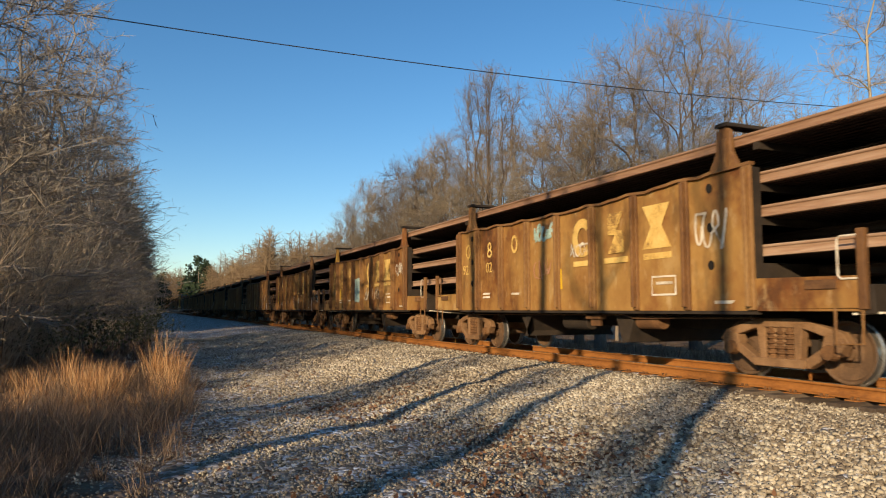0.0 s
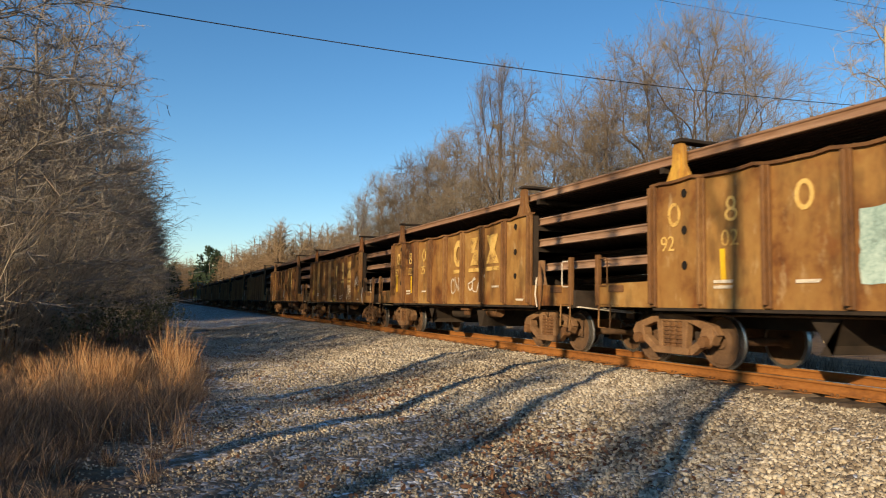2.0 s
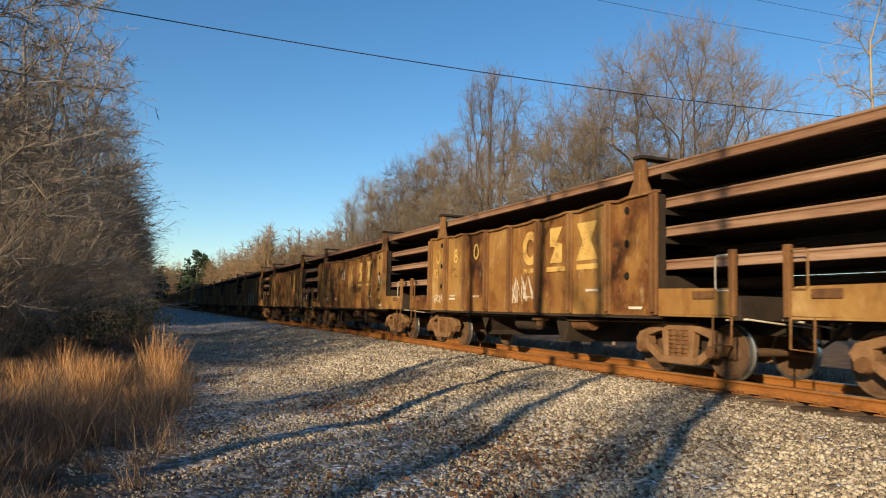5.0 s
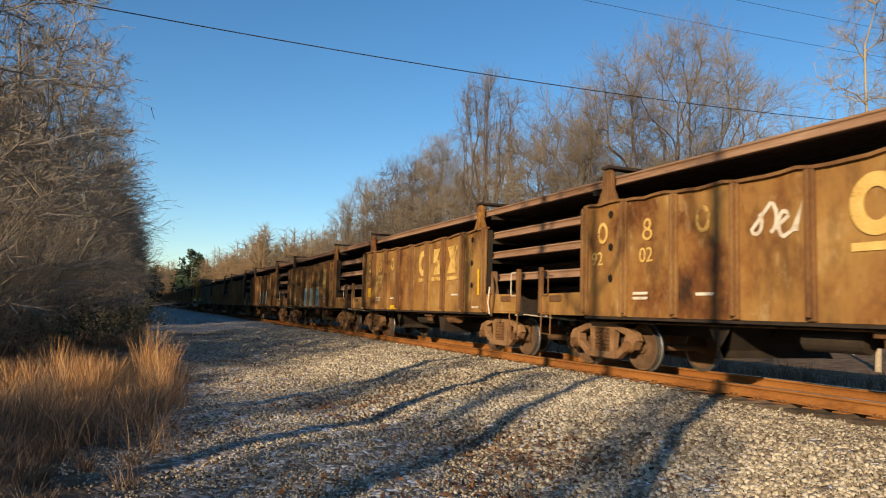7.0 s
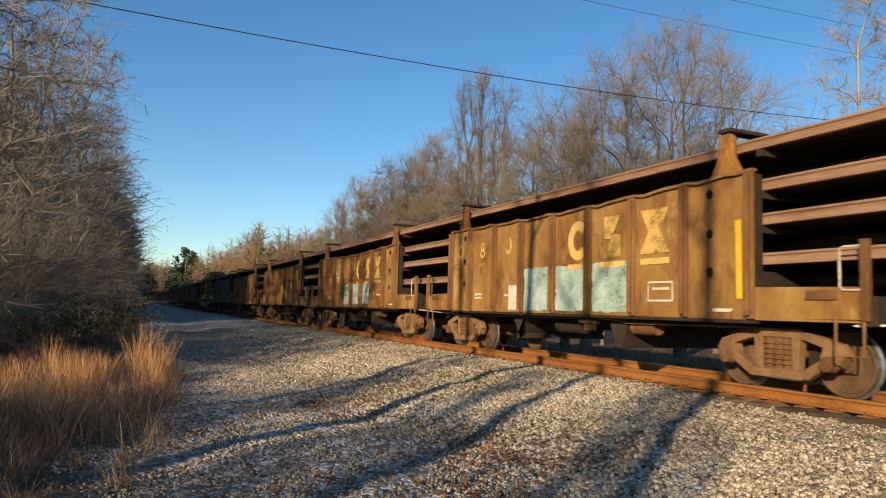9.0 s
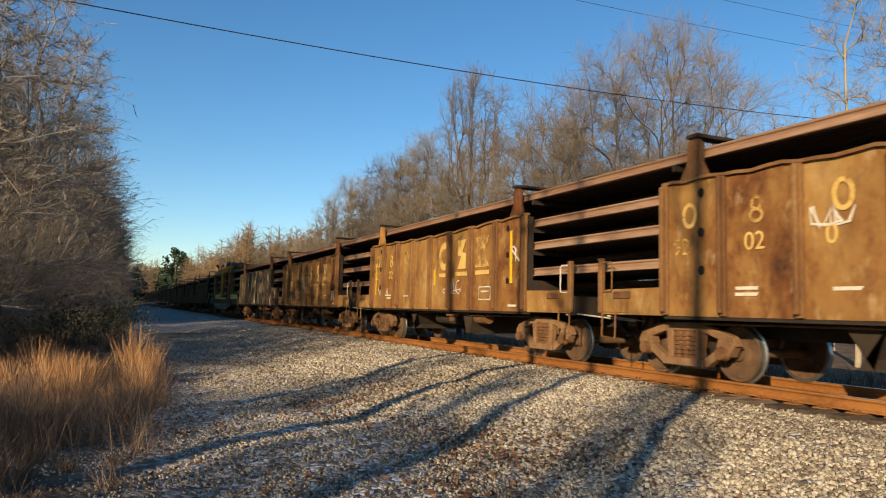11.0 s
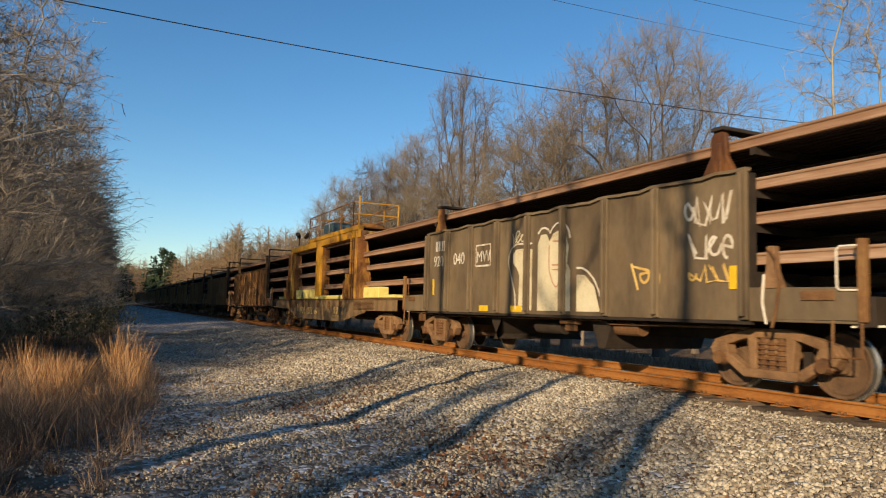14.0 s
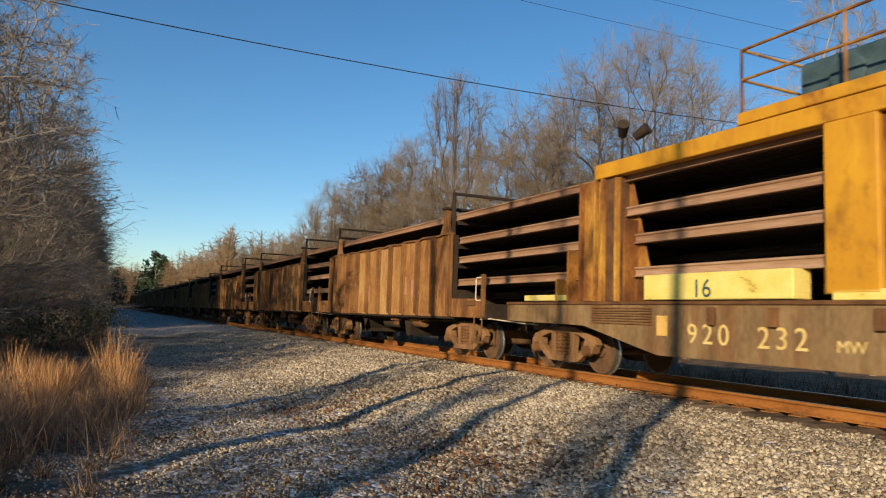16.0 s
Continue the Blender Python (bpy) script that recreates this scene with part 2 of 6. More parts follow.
def ground_material():
    m = bpy.data.materials.new("gravelly_ground")
    m.use_nodes = True
    nt = m.node_tree
    n, link = nt.nodes, nt.links.new
    bsdf = n["Principled BSDF"]
    bsdf.inputs["Roughness"].default_value = 0.95
    bsdf.inputs["Specular IOR Level"].default_value = 0.15
    co = n.new("ShaderNodeTexCoord")
    sep = n.new("ShaderNodeSeparateXYZ")
    link(co.outputs["Object"], sep.inputs[0])
    cells = n.new("ShaderNodeTexVoronoi")
    cells.inputs["Scale"].default_value = 17
    link(co.outputs["Object"], cells.inputs["Vector"])
    cell_ramp = n.new("ShaderNodeValToRGB")
    for e, (p, c) in zip((cell_ramp.color_ramp.elements[0], cell_ramp.color_ramp.elements[1], cell_ramp.color_ramp.elements.new(0.5)),
                         ((0.0, (0.075, 0.055, 0.04)), (1.0, (0.5, 0.435, 0.33)), (0.5, (0.27, 0.22, 0.16)))):
        e.position, e.color = p, (*c, 1)
    link(cells.outputs["Color"], cell_ramp.inputs[0])
    soil = n.new("ShaderNodeTexNoise")
    soil.inputs["Scale"].default_value = 2.2
    soil.inputs["Detail"].default_value = 8
    link(co.outputs["Object"], soil.inputs["Vector"])
    soil_ramp = n.new("ShaderNodeValToRGB")
    soil_ramp.color_ramp.elements[0].position, soil_ramp.color_ramp.elements[0].color = 0.3, (0.07, 0.045, 0.03, 1)
    soil_ramp.color_ramp.elements[1].position, soil_ramp.color_ramp.elements[1].color = 0.72, (0.23, 0.15, 0.085, 1)
    link(soil.outputs[0], soil_ramp.inputs[0])
    # gravel between the grass and the far shoulder, leaf-strewn soil outside
    wobble = n.new("ShaderNodeTexNoise")
    wobble.inputs["Scale"].default_value = 0.45
    wobble.inputs["Detail"].default_value = 5
    link(co.outputs["Object"], wobble.inputs["Vector"])
    shifted = n.new("ShaderNodeMath")
    shifted.operation = "MULTIPLY_ADD"
    link(wobble.outputs[0], shifted.inputs[0])
    shifted.inputs[1].default_value = 3.0
    link(sep.outputs[0], shifted.inputs[2])
    left = n.new("ShaderNodeMapRange")
    left.inputs["From Min"].default_value, left.inputs["From Max"].default_value = 0.8, 3.4
    link(shifted.outputs[0], left.inputs[0])
    right = n.new("ShaderNodeMapRange")
    right.inputs["From Min"].default_value, right.inputs["From Max"].default_value = 17.0, 15.5
    link(shifted.outputs[0], right.inputs[0])
    both = n.new("ShaderNodeMath")
    both.operation = "MULTIPLY"
    link(left.outputs[0], both.inputs[0])
    link(right.outputs[0], both.inputs[1])
    mix = n.new("ShaderNodeMix")
    mix.data_type = "RGBA"
    link(both.outputs[0], mix.inputs[0])
    link(soil_ramp.outputs[0], mix.inputs[6])
    link(cell_ramp.outputs[0], mix.inputs[7])
    link(mix.outputs[2], bsdf.inputs["Base Color"])
    bump = n.new("ShaderNodeBump")
    bump.inputs["Strength"].default_value = 0.7
    bump.inputs["Distance"].default_value = 0.03
    bump.invert = True
    link(cells.outputs["Distance"], bump.inputs["Height"])
    link(bump.outputs[0], bsdf.inputs["Normal"])
    return m


M_GROUND = ground_material()


# ---- geometry helpers ----
class Geo:
    """Collects vertices and faces for one mesh."""

    def __init__(self):
        self.v, self.f = [], []

    def box(self, x0, x1, y0, y1, z0, z1):
        b = len(self.v)
        self.v += [(x0, y0, z0), (x1, y0, z0), (x1, y1, z0), (x0, y1, z0), (x0, y0, z1), (x1, y0, z1), (x1, y1, z1), (x0, y1, z1)]
        self.f += [tuple(b + i for i in q) for q in ((0, 3, 2, 1), (4, 5, 6, 7), (0, 1, 5, 4), (1, 2, 6, 5), (2, 3, 7, 6), (3, 0, 4, 7))]
        return self

    def prism(self, outline, x0, x1):
        """An outline of (y, z) points, pushed from x0 to x1."""
        b, k = len(self.v), len(outline)
        self.v += [(x0, y, z) for y, z in outline] + [(x1, y, z) for y, z in outline]
        self.f.append(tuple(b + i for i in range(k)))
        self.f.append(tuple(b + k + i for i in reversed(range(k))))
        self.f += [(b + i, b + k + i, b + k + (i + 1) % k, b + (i + 1) % k) for i in range(k)]
        return self

    def rod(self, p, q, r, r2=None, sides=8):
        p, q = Vector(p), Vector(q)
        d = (q - p).normalized()
        a = d.orthogonal().normalized()
        c = d.cross(a)
        b = len(self.v)
        for centre, rad in ((p, r), (q, r if r2 is None else r2)):
            self.v += [tuple(centre + (a * math.cos(i * math.tau / sides) + c * math.sin(i * math.tau / sides)) * rad) for i in range(sides)]
        self.f += [(b + i, b + (i + 1) % sides, b + sides + (i + 1) % sides, b + sides + i) for i in range(sides)]
        self.f += [tuple(b + i for i in reversed(range(sides))), tuple(b + sides + i for i in range(sides))]
        return self

    def path(self, points, r, sides=6):
        """One bent rod through the points."""
        pts = [Vector(p) for p in points]
        b = len(self.v)
        a = None
        for i, p in enumerate(pts):
            d = (pts[min(i + 1, len(pts) - 1)] - pts[max(i - 1, 0)]).normalized()
            a = d.orthogonal().normalized() if a is None else (a - d * a.dot(d)).normalized()
            c = d.cross(a)
            self.v += [tuple(p + (a * math.cos(k * math.tau / sides) + c * math.sin(k * math.tau / sides)) * r) for k in range(sides)]
        for i in range(len(pts) - 1):
            self.f += [(b + i * sides + k, b + i * sides + (k + 1) % sides, b + (i + 1) * sides + (k + 1) % sides, b + (i + 1) * sides + k) for k in range(sides)]
        e = b + (len(pts) - 1) * sides
        self.f += [tuple(b + k for k in reversed(range(sides))), tuple(e + k for k in range(sides))]
        return self

    def turned(self, profile, cx, cy, sides=10):
        """A profile of (z, radius) points turned round an upright axis."""
        b, k = len(self.v), len(profile)
        for i in range(sides):
            c, s = math.cos(i * math.tau / sides), math.sin(i * math.tau / sides)
            self.v += [(cx + r * c, cy + r * s, z) for z, r in profile]
        for i in range(sides):
            j = (i + 1) % sides
            self.f += [(b + i * k + m, b + j * k + m, b + j * k + m + 1, b + i * k + m + 1) for m in range(k - 1)]
        return self

    def lathe(self, profile, sides=28):
        """A profile of (x, radius) points turned round the x axis."""
        b, k = len(self.v), len(profile)
        for i in range(sides):
            c, s = math.cos(i * math.tau / sides), math.sin(i * math.tau / sides)
            self.v += [(x, r * c, r * s) for x, r in profile]
        for i in range(sides):
            j = (i + 1) % sides
            self.f += [(b + i * k + m, b + j * k + m, b + j * k + m + 1, b + i * k + m + 1) for m in range(k - 1)]
        return self


def mesh_of(name, geo, mat, bevel=0.0, smooth=False):
    me = bpy.data.meshes.new(name)
    me.from_pydata(geo.v, [], geo.f)
    bm = bmesh.new()
    bm.from_mesh(me)
    bmesh.ops.recalc_face_normals(bm, faces=bm.faces)
    if bevel:
        bmesh.ops.bevel(bm, geom=bm.edges, offset=bevel, segments=1, affect="EDGES", clamp_overlap=True)
    bm.to_mesh(me)
    bm.free()
    if smooth:
        for p in me.polygons:
            p.use_smooth = True
    me.materials.append(mat)
    return me


def part(name, geo, mat, parent, label="", bevel=0.0, smooth=False):
    """One mesh object under a thing or a part; geo may also be a ready mesh."""
    ob = new(name, geo if isinstance(geo, bpy.types.Mesh) else mesh_of(name, geo, mat, bevel, smooth))
    ob.parent = parent
    return tagged(ob, label)


def raw_mesh(name, verts, faces, mat):
    """Large meshes of equal faces from numpy arrays."""
    me = bpy.data.meshes.new(name)
    k = faces.shape[1]
    me.vertices.add(len(verts))
    me.vertices.foreach_set("co", np.asarray(verts, np.float32).ravel())
    me.loops.add(faces.size)
    me.loops.foreach_set("vertex_index", np.asarray(faces, np.int32).ravel())
    me.polygons.add(len(faces))
    me.polygons.foreach_set("loop_start", np.arange(0, faces.size, k, dtype=np.int32))
    me.update(calc_edges=True)
    me.materials.append(mat)
    return me


def tubes(p, q, r0, r1, sides=3):
    """Open tapered tubes between the rows of p and q."""
    p, q = np.asarray(p, float), np.asarray(q, float)
    d = q - p
    d /= np.linalg.norm(d, axis=1)[:, None] + 1e-9
    helper = np.where(np.abs(d[:, 2:3]) < 0.9, [[0, 0, 1.0]], [[1.0, 0, 0]])
    a = np.cross(d, helper)
    a /= np.linalg.norm(a, axis=1)[:, None] + 1e-9
    c = np.cross(d, a)
    rings = []
    for centre, rad in ((p, np.asarray(r0)), (q, np.asarray(r1))):
        for i in range(sides):
            w = i * math.tau / sides
            rings.append(centre + (a * math.cos(w) + c * math.sin(w)) * rad[:, None])
    verts = np.stack(rings, 1).reshape(-1, 3)
    base = (np.arange(len(p)) * 2 * sides)[:, None]
    faces = np.concatenate([base + np.array([[i, (i + 1) % sides, sides + (i + 1) % sides, sides + i]]) for i in range(sides)])
    return verts, faces


def empty(name, label, category, group="", kind=""):
    return tagged(new(name), label, category, group, kind)


# ---- ground ----
def ground_height(x, y):
    """Height of the gravel: level by the grass, rising to the track shoulder, falling behind it."""
    x, y = np.asarray(x, float), np.asarray(y, float)
    z = np.interp(x, [-400, -60, -14, -5, 0, 3.3, 4.1, 5.3, 6.5, 7.6, 8.4, 11.5, 12.4, 15, 40, 300], [6, 1.5, 0.0, -0.35, -0.5, -0.53, -0.49, -0.35, -0.25, -0.215, -0.215, -0.215, -0.3, -0.75, -0.6, 4])
    z = z - 0.06 * np.clip((10.5 - y) / 2.5, 0, 1) * np.clip((x - 7.4) / 0.6, 0, 1) * np.clip((12.4 - x) / 0.5, 0, 1)
    z = z + (0.03 * np.sin(x * 1.7 + y * 0.6) + 0.035 * np.sin(y * 0.9 - x * 0.4) + 0.03 * np.sin(y * 2.1 + x * 1.1) * np.sin(x * 1.9 - y * 0.5)) * np.clip(7.8 - x, 0, 1) * np.clip(x + 6, 0, 1)
    return z


def build_ground():
    xs = np.unique(np.concatenate([np.linspace(-900, -60, 12), np.linspace(-60, -8, 20), np.arange(-8, 13, 0.22), np.linspace(13, 60, 20), np.linspace(60, 900, 12)]))
    ys = np.unique(np.concatenate([np.linspace(-600, -30, 10), np.linspace(-30, 2, 20), np.arange(2, 34, 0.22), np.linspace(34, 120, 80), np.linspace(120, 1500, 24)]))
    gx, gy = np.meshgrid(xs, ys)
    rng = np.random.default_rng(3)
    gz = ground_height(gx, gy) + rng.normal(0, 0.012, gx.shape) * (np.abs(gy - 15) < 25)
    verts = np.stack([gx, gy, gz], -1).reshape(-1, 3)
    w = len(xs)
    i, j = np.meshgrid(np.arange(len(ys) - 1), np.arange(w - 1), indexing="ij")
    a = (i * w + j).ravel()
    faces = np.stack([a, a + 1, a + w + 1, a + w], 1)
    ob = new("ground", raw_mesh("ground", verts, faces, M_GROUND))
    return tagged(ob, "grey gravel trackside ground rising to the ballast shoulder", "ground", "", "structure")


def build_ballast():
    """Crushed stones lying on the slope, dense near the walker, thinner far off."""
    rng = np.random.default_rng(5)
    n = 118000
    y = 3.0 + 39.0 * rng.random(n) ** 1.9
    x = -0.6 + 9.5 * rng.random(n)
    edge = 0.1 + 0.7 * np.sin(y * 0.7) + 0.5 * np.sin(y * 1.9 + 1)
    keep = rng.random(n) < np.clip((x - edge + 1.0) / 1.6, 0.2, 1)
    keep &= ~((x > 8.62) & (rng.random(n) < 0.5))
    x, y = x[keep], y[keep]
    n = len(x)
    size = 0.016 + 0.024 * rng.random(n) ** 1.4 + 0.0009 * y
    size *= np.interp(x, [0.0, 3.0, 4.6], [0.42, 0.55, 0.9])
    unit = np.array([[1, 0, 0], [-1, 0, 0], [0, 1, 0], [0, -1, 0], [0, 0, 1], [0, 0, -1]], float)
    tri = np.array([[0, 2, 4], [2, 1, 4], [1, 3, 4], [3, 0, 4], [2, 0, 5], [1, 2, 5], [3, 1, 5], [0, 3, 5]])
    axes = rng.normal(size=(n, 3, 3))
    qm, _ = np.linalg.qr(axes)
    pts = unit[None] * (0.65 + 0.7 * rng.random((n, 6, 1)))
    pts = np.einsum("nij,nkj->nki", qm, pts) * size[:, None, None]
    pts[:, :, 2] *= 0.85
    pts += np.stack([x, y, ground_height(x, y) + size * 0.35], 1)[:, None, :]
    faces = (np.arange(n) * 6)[:, None, None] + tri[None]
    ob = new("ballast", raw_mesh("ballast", pts.reshape(-1, 3), faces.reshape(-1, 3), M_STONE))
    return tagged(ob, "pale grey and tan crushed stone ballast beside the track", "ballast", "", "stuff")


def scatter_leaves(name, n, area, size, mat, label, seed):
    rng = np.random.default_rng(seed)
    x = area[0] + (area[1] - area[0]) * rng.random(n)
    y = area[2] + (area[3] - area[2]) * rng.random(n) ** 1.5
    patch = np.sin(x * 1.9 + y * 0.8) + np.sin(y * 1.3 - x * 0.7 + 2) + rng.normal(0, 0.7, n)
    keep = patch > 0.2
    x, y = x[keep], y[keep]
    n = len(x)
    quad = np.array([[-1, 0, 0], [0, -0.55, 0.2], [1, 0, 0], [0, 0.55, 0.25]])
    axes = np.linalg.qr(np.eye(3)[None] + 0.45 * rng.normal(size=(n, 3, 3)))[0]
    turn = rng.random(n) * math.tau
    c, s = np.cos(turn), np.sin(turn)
    rot = np.zeros((n, 3, 3))
    rot[:, 0, 0], rot[:, 0, 1], rot[:, 1, 0], rot[:, 1, 1], rot[:, 2, 2] = c, -s, s, c, 1
    pts = np.einsum("nij,njk,mk->nmi", rot, axes, quad) * (size * (0.6 + 0.8 * rng.random(n)))[:, None, None]
    pts += np.stack([x, y, ground_height(x, y) + 0.03], 1)[:, None, :]
    faces = (np.arange(n) * 4)[:, None] + np.arange(4)[None]
    return tagged(new(name, raw_mesh(name, pts.reshape(-1, 3), faces, mat)), label, "leaves", "", "stuff")


RAIL_OUTLINE = [(-0.0762, 0), (0.0762, 0), (0.0762, 0.011), (0.022, 0.027), (0.009, 0.045), (0.009, 0.125), (0.02, 0.137), (0.038, 0.141), (0.038, 0.168), (0.03, 0.18),
                (-0.03, 0.18), (-0.038, 0.168), (-0.038, 0.141), (-0.02, 0.137), (-0.009, 0.125), (-0.009, 0.045), (-0.022, 0.027), (-0.0762, 0.011)]


def rail_mesh(name, y0, y1, step, mat):
    """A rail along y with its foot at z = 0."""
    ys = np.arange(y0, y1 + 0.01, step)
    k = len(RAIL_OUTLINE)
    verts = np.array([(u, y, w) for y in ys for u, w in RAIL_OUTLINE])
    a = np.array([(i * k + j, i * k + (j + 1) % k, (i + 1) * k + (j + 1) % k, (i + 1) * k + j) for i in range(len(ys) - 1) for j in range(k)])
    me = raw_mesh(name, verts, a, mat)
    bm = bmesh.new()
    bm.from_mesh(me)
    bmesh.ops.recalc_face_normals(bm, faces=bm.faces)
    bm.to_mesh(me)
    bm.free()
    return me


TRACK_X = 9.95


def build_track():
    head = Geo().box(-0.034, 0.034, -40, 420, 0.1795, 0.1825)
    for name, x in (("near", TRACK_X - 0.755), ("far", TRACK_X + 0.755)):
        ob = new("rail", rail_mesh("rail", -40, 420, 20, M_RAIL))
        ob.location = (x, 0, -0.1825)
        tagged(ob, "orange rusted steel running rail spiked to timber ties", "rail", "running rails of the track")
        part("rail_head", head, M_RAILTOP, ob, "wheel-polished running surface")
    tie = empty("railroad_tie", "weathered dark timber tie half buried in ballast", "railroad tie", "ties under the track")
    part("timber", Geo().box(-1.3, 1.3, -0.115, 0.115, -0.18, 0), M_TIE, tie, "", 0.012)
    for x in (-0.755, 0.755):
        plate = part("tie_plate", Geo().box(x - 0.18, x + 0.18, -0.1, 0.1, 0.0, 0.014), M_RAIL, tie, "rusty steel tie plate")
        part("spike", Geo().box(x - 0.11, x - 0.08, -0.06, -0.03, 0.014, 0.05), M_FRAME, plate)
        part("spike", Geo().box(x - 0.11, x - 0.08, 0.03, 0.06, 0.014, 0.05), M_FRAME, plate)
    tie.matrix_basis = pose(TRACK_X, -4.0, -0.199)
    rng = random.Random(4)
    for i in range(1, 110):
        copy_thing(tie, pose(TRACK_X + rng.uniform(-0.06, 0.06), -4.0 + i * 0.495 + rng.uniform(-0.03, 0.03), -0.199 + rng.uniform(-0.006, 0.002), 0, 0, rng.uniform(-1.2, 1.2)))


# ---- the train ----
LOAD_TIERS = ((1.86, 1.0), (2.46, 1.0), (2.98, 1.0), (3.63, 1.0))
PITCH = 15.2126
BODY = 10.75
POSTS = (0.06, 1.41, 2.75, 4.1, 5.42, 6.75, 8.09, 9.44, 10.69)
HALF = 1.55


UNEVEN = ((0, 0.0), (0.5, 0.1), (1, 0.0), (1.5, 0.0), (2, 0.12), (2.5, 0.0), (3, 0.0), (3.5, 0.1), (4, 0.0), (6.3, 0.15), (7, 0.0), (12.5, 0.0), (13.5, -0.25), (14.5, -0.08), (15, 0.45), (15.5, 0.25), (16, 0.58))


def train_shift(t):
    """How far the train has come at t seconds."""
    late, extra = zip(*UNEVEN)
    return 11.5157 * t + 0.0493 * t * t - 0.0012 * t ** 3 + float(np.interp(t, late, extra))


def top_edge(y, sag=0.1):
    return 3.29 - sag * math.sin(math.pi * min(max(y / BODY, 0), 1)) ** 1.5 + 0.018 * math.sin(y * 4.7) * min(1, y, BODY - y)


def panel_geo(y0, y1, x, top, bottom=1.04, dent=0.02, thick=0.02, holes=(), seed=0):
    """A pressed side plate between two posts, a little dented; its holes are flat dark discs laid on apart."""
    g = Geo()
    nu, nv = 6, 8
    rng = random.Random(seed)
    bulge = [rng.uniform(0.2, 1) for _ in range(3)]
    for k, off in ((0, 0.0), (1, thick)):
        for j in range(nv + 1):
            for i in range(nu + 1):
                u, w = i / nu, j / nv
                y = y0 + (y1 - y0) * u
                z = bottom + (top(y) - bottom) * w
                d = dent * math.sin(math.pi * u) * (bulge[0] * math.sin(math.pi * w) + bulge[1] * math.sin(2 * math.pi * w + bulge[2] * 3) * 0.6)
                g.v.append((x + (off + max(d, -0.004)) * (1 if x < 0 else -1), y, z))
    layer = (nu + 1) * (nv + 1)
    for k in (0, 1):
        for j in range(nv):
            for i in range(nu):
                a = k * layer + j * (nu + 1) + i
                g.f.append((a, a + 1, a + nu + 2, a + nu + 1))
    rim = [i for i in range(nu + 1)] + [(j + 1) * (nu + 1) - 1 for j in range(1, nv + 1)] + [nv * (nu + 1) + i for i in reversed(range(nu))] + [j * (nu + 1) for j in reversed(range(1, nv))]
    for a, b in zip(rim, rim[1:] + rim[:1]):
        g.f.append((a, b, layer + b, layer + a))
    return g


def wheelset(parent, y):
    """Two wheels on an axle, turning about x."""
    g = Geo()
    for s in (1, -1):
        g.lathe([(s * 0.56, 0.0), (s * 0.56, 0.08), (s * 0.66, 0.11), (s * 0.735, 0.12), (s * 0.745, 0.2), (s * 0.715, 0.33), (s * 0.7, 0.4), (s * 0.69, 0.425), (s * 0.69, 0.485), (s * 0.715, 0.485), (s * 0.725, 0.458),
                 (s * 0.83, 0.45), (s * 0.835, 0.435), (s * 0.825, 0.405), (s * 0.775, 0.385), (s * 0.765, 0.22), (s * 0.79, 0.13), (s * 0.84, 0.12), (s * 0.84, 0.0)])
    g.rod((-1.02, 0, 0), (1.02, 0, 0), 0.075, None, 12)
    ob = part("wheelset", g, M_WHEEL, parent, "rusty steel wheels with bright polished rims on one axle")
    ob.data.materials.append(M_TREAD)
    for p in ob.data.polygons:
        c = p.center
        if math.hypot(c.y, c.z) > 0.44 or (abs(c.x) < 0.695 and math.hypot(c.y, c.z) > 0.42):
            p.material_index = 1
    ob.location = (0, y, 0.457)
    return ob


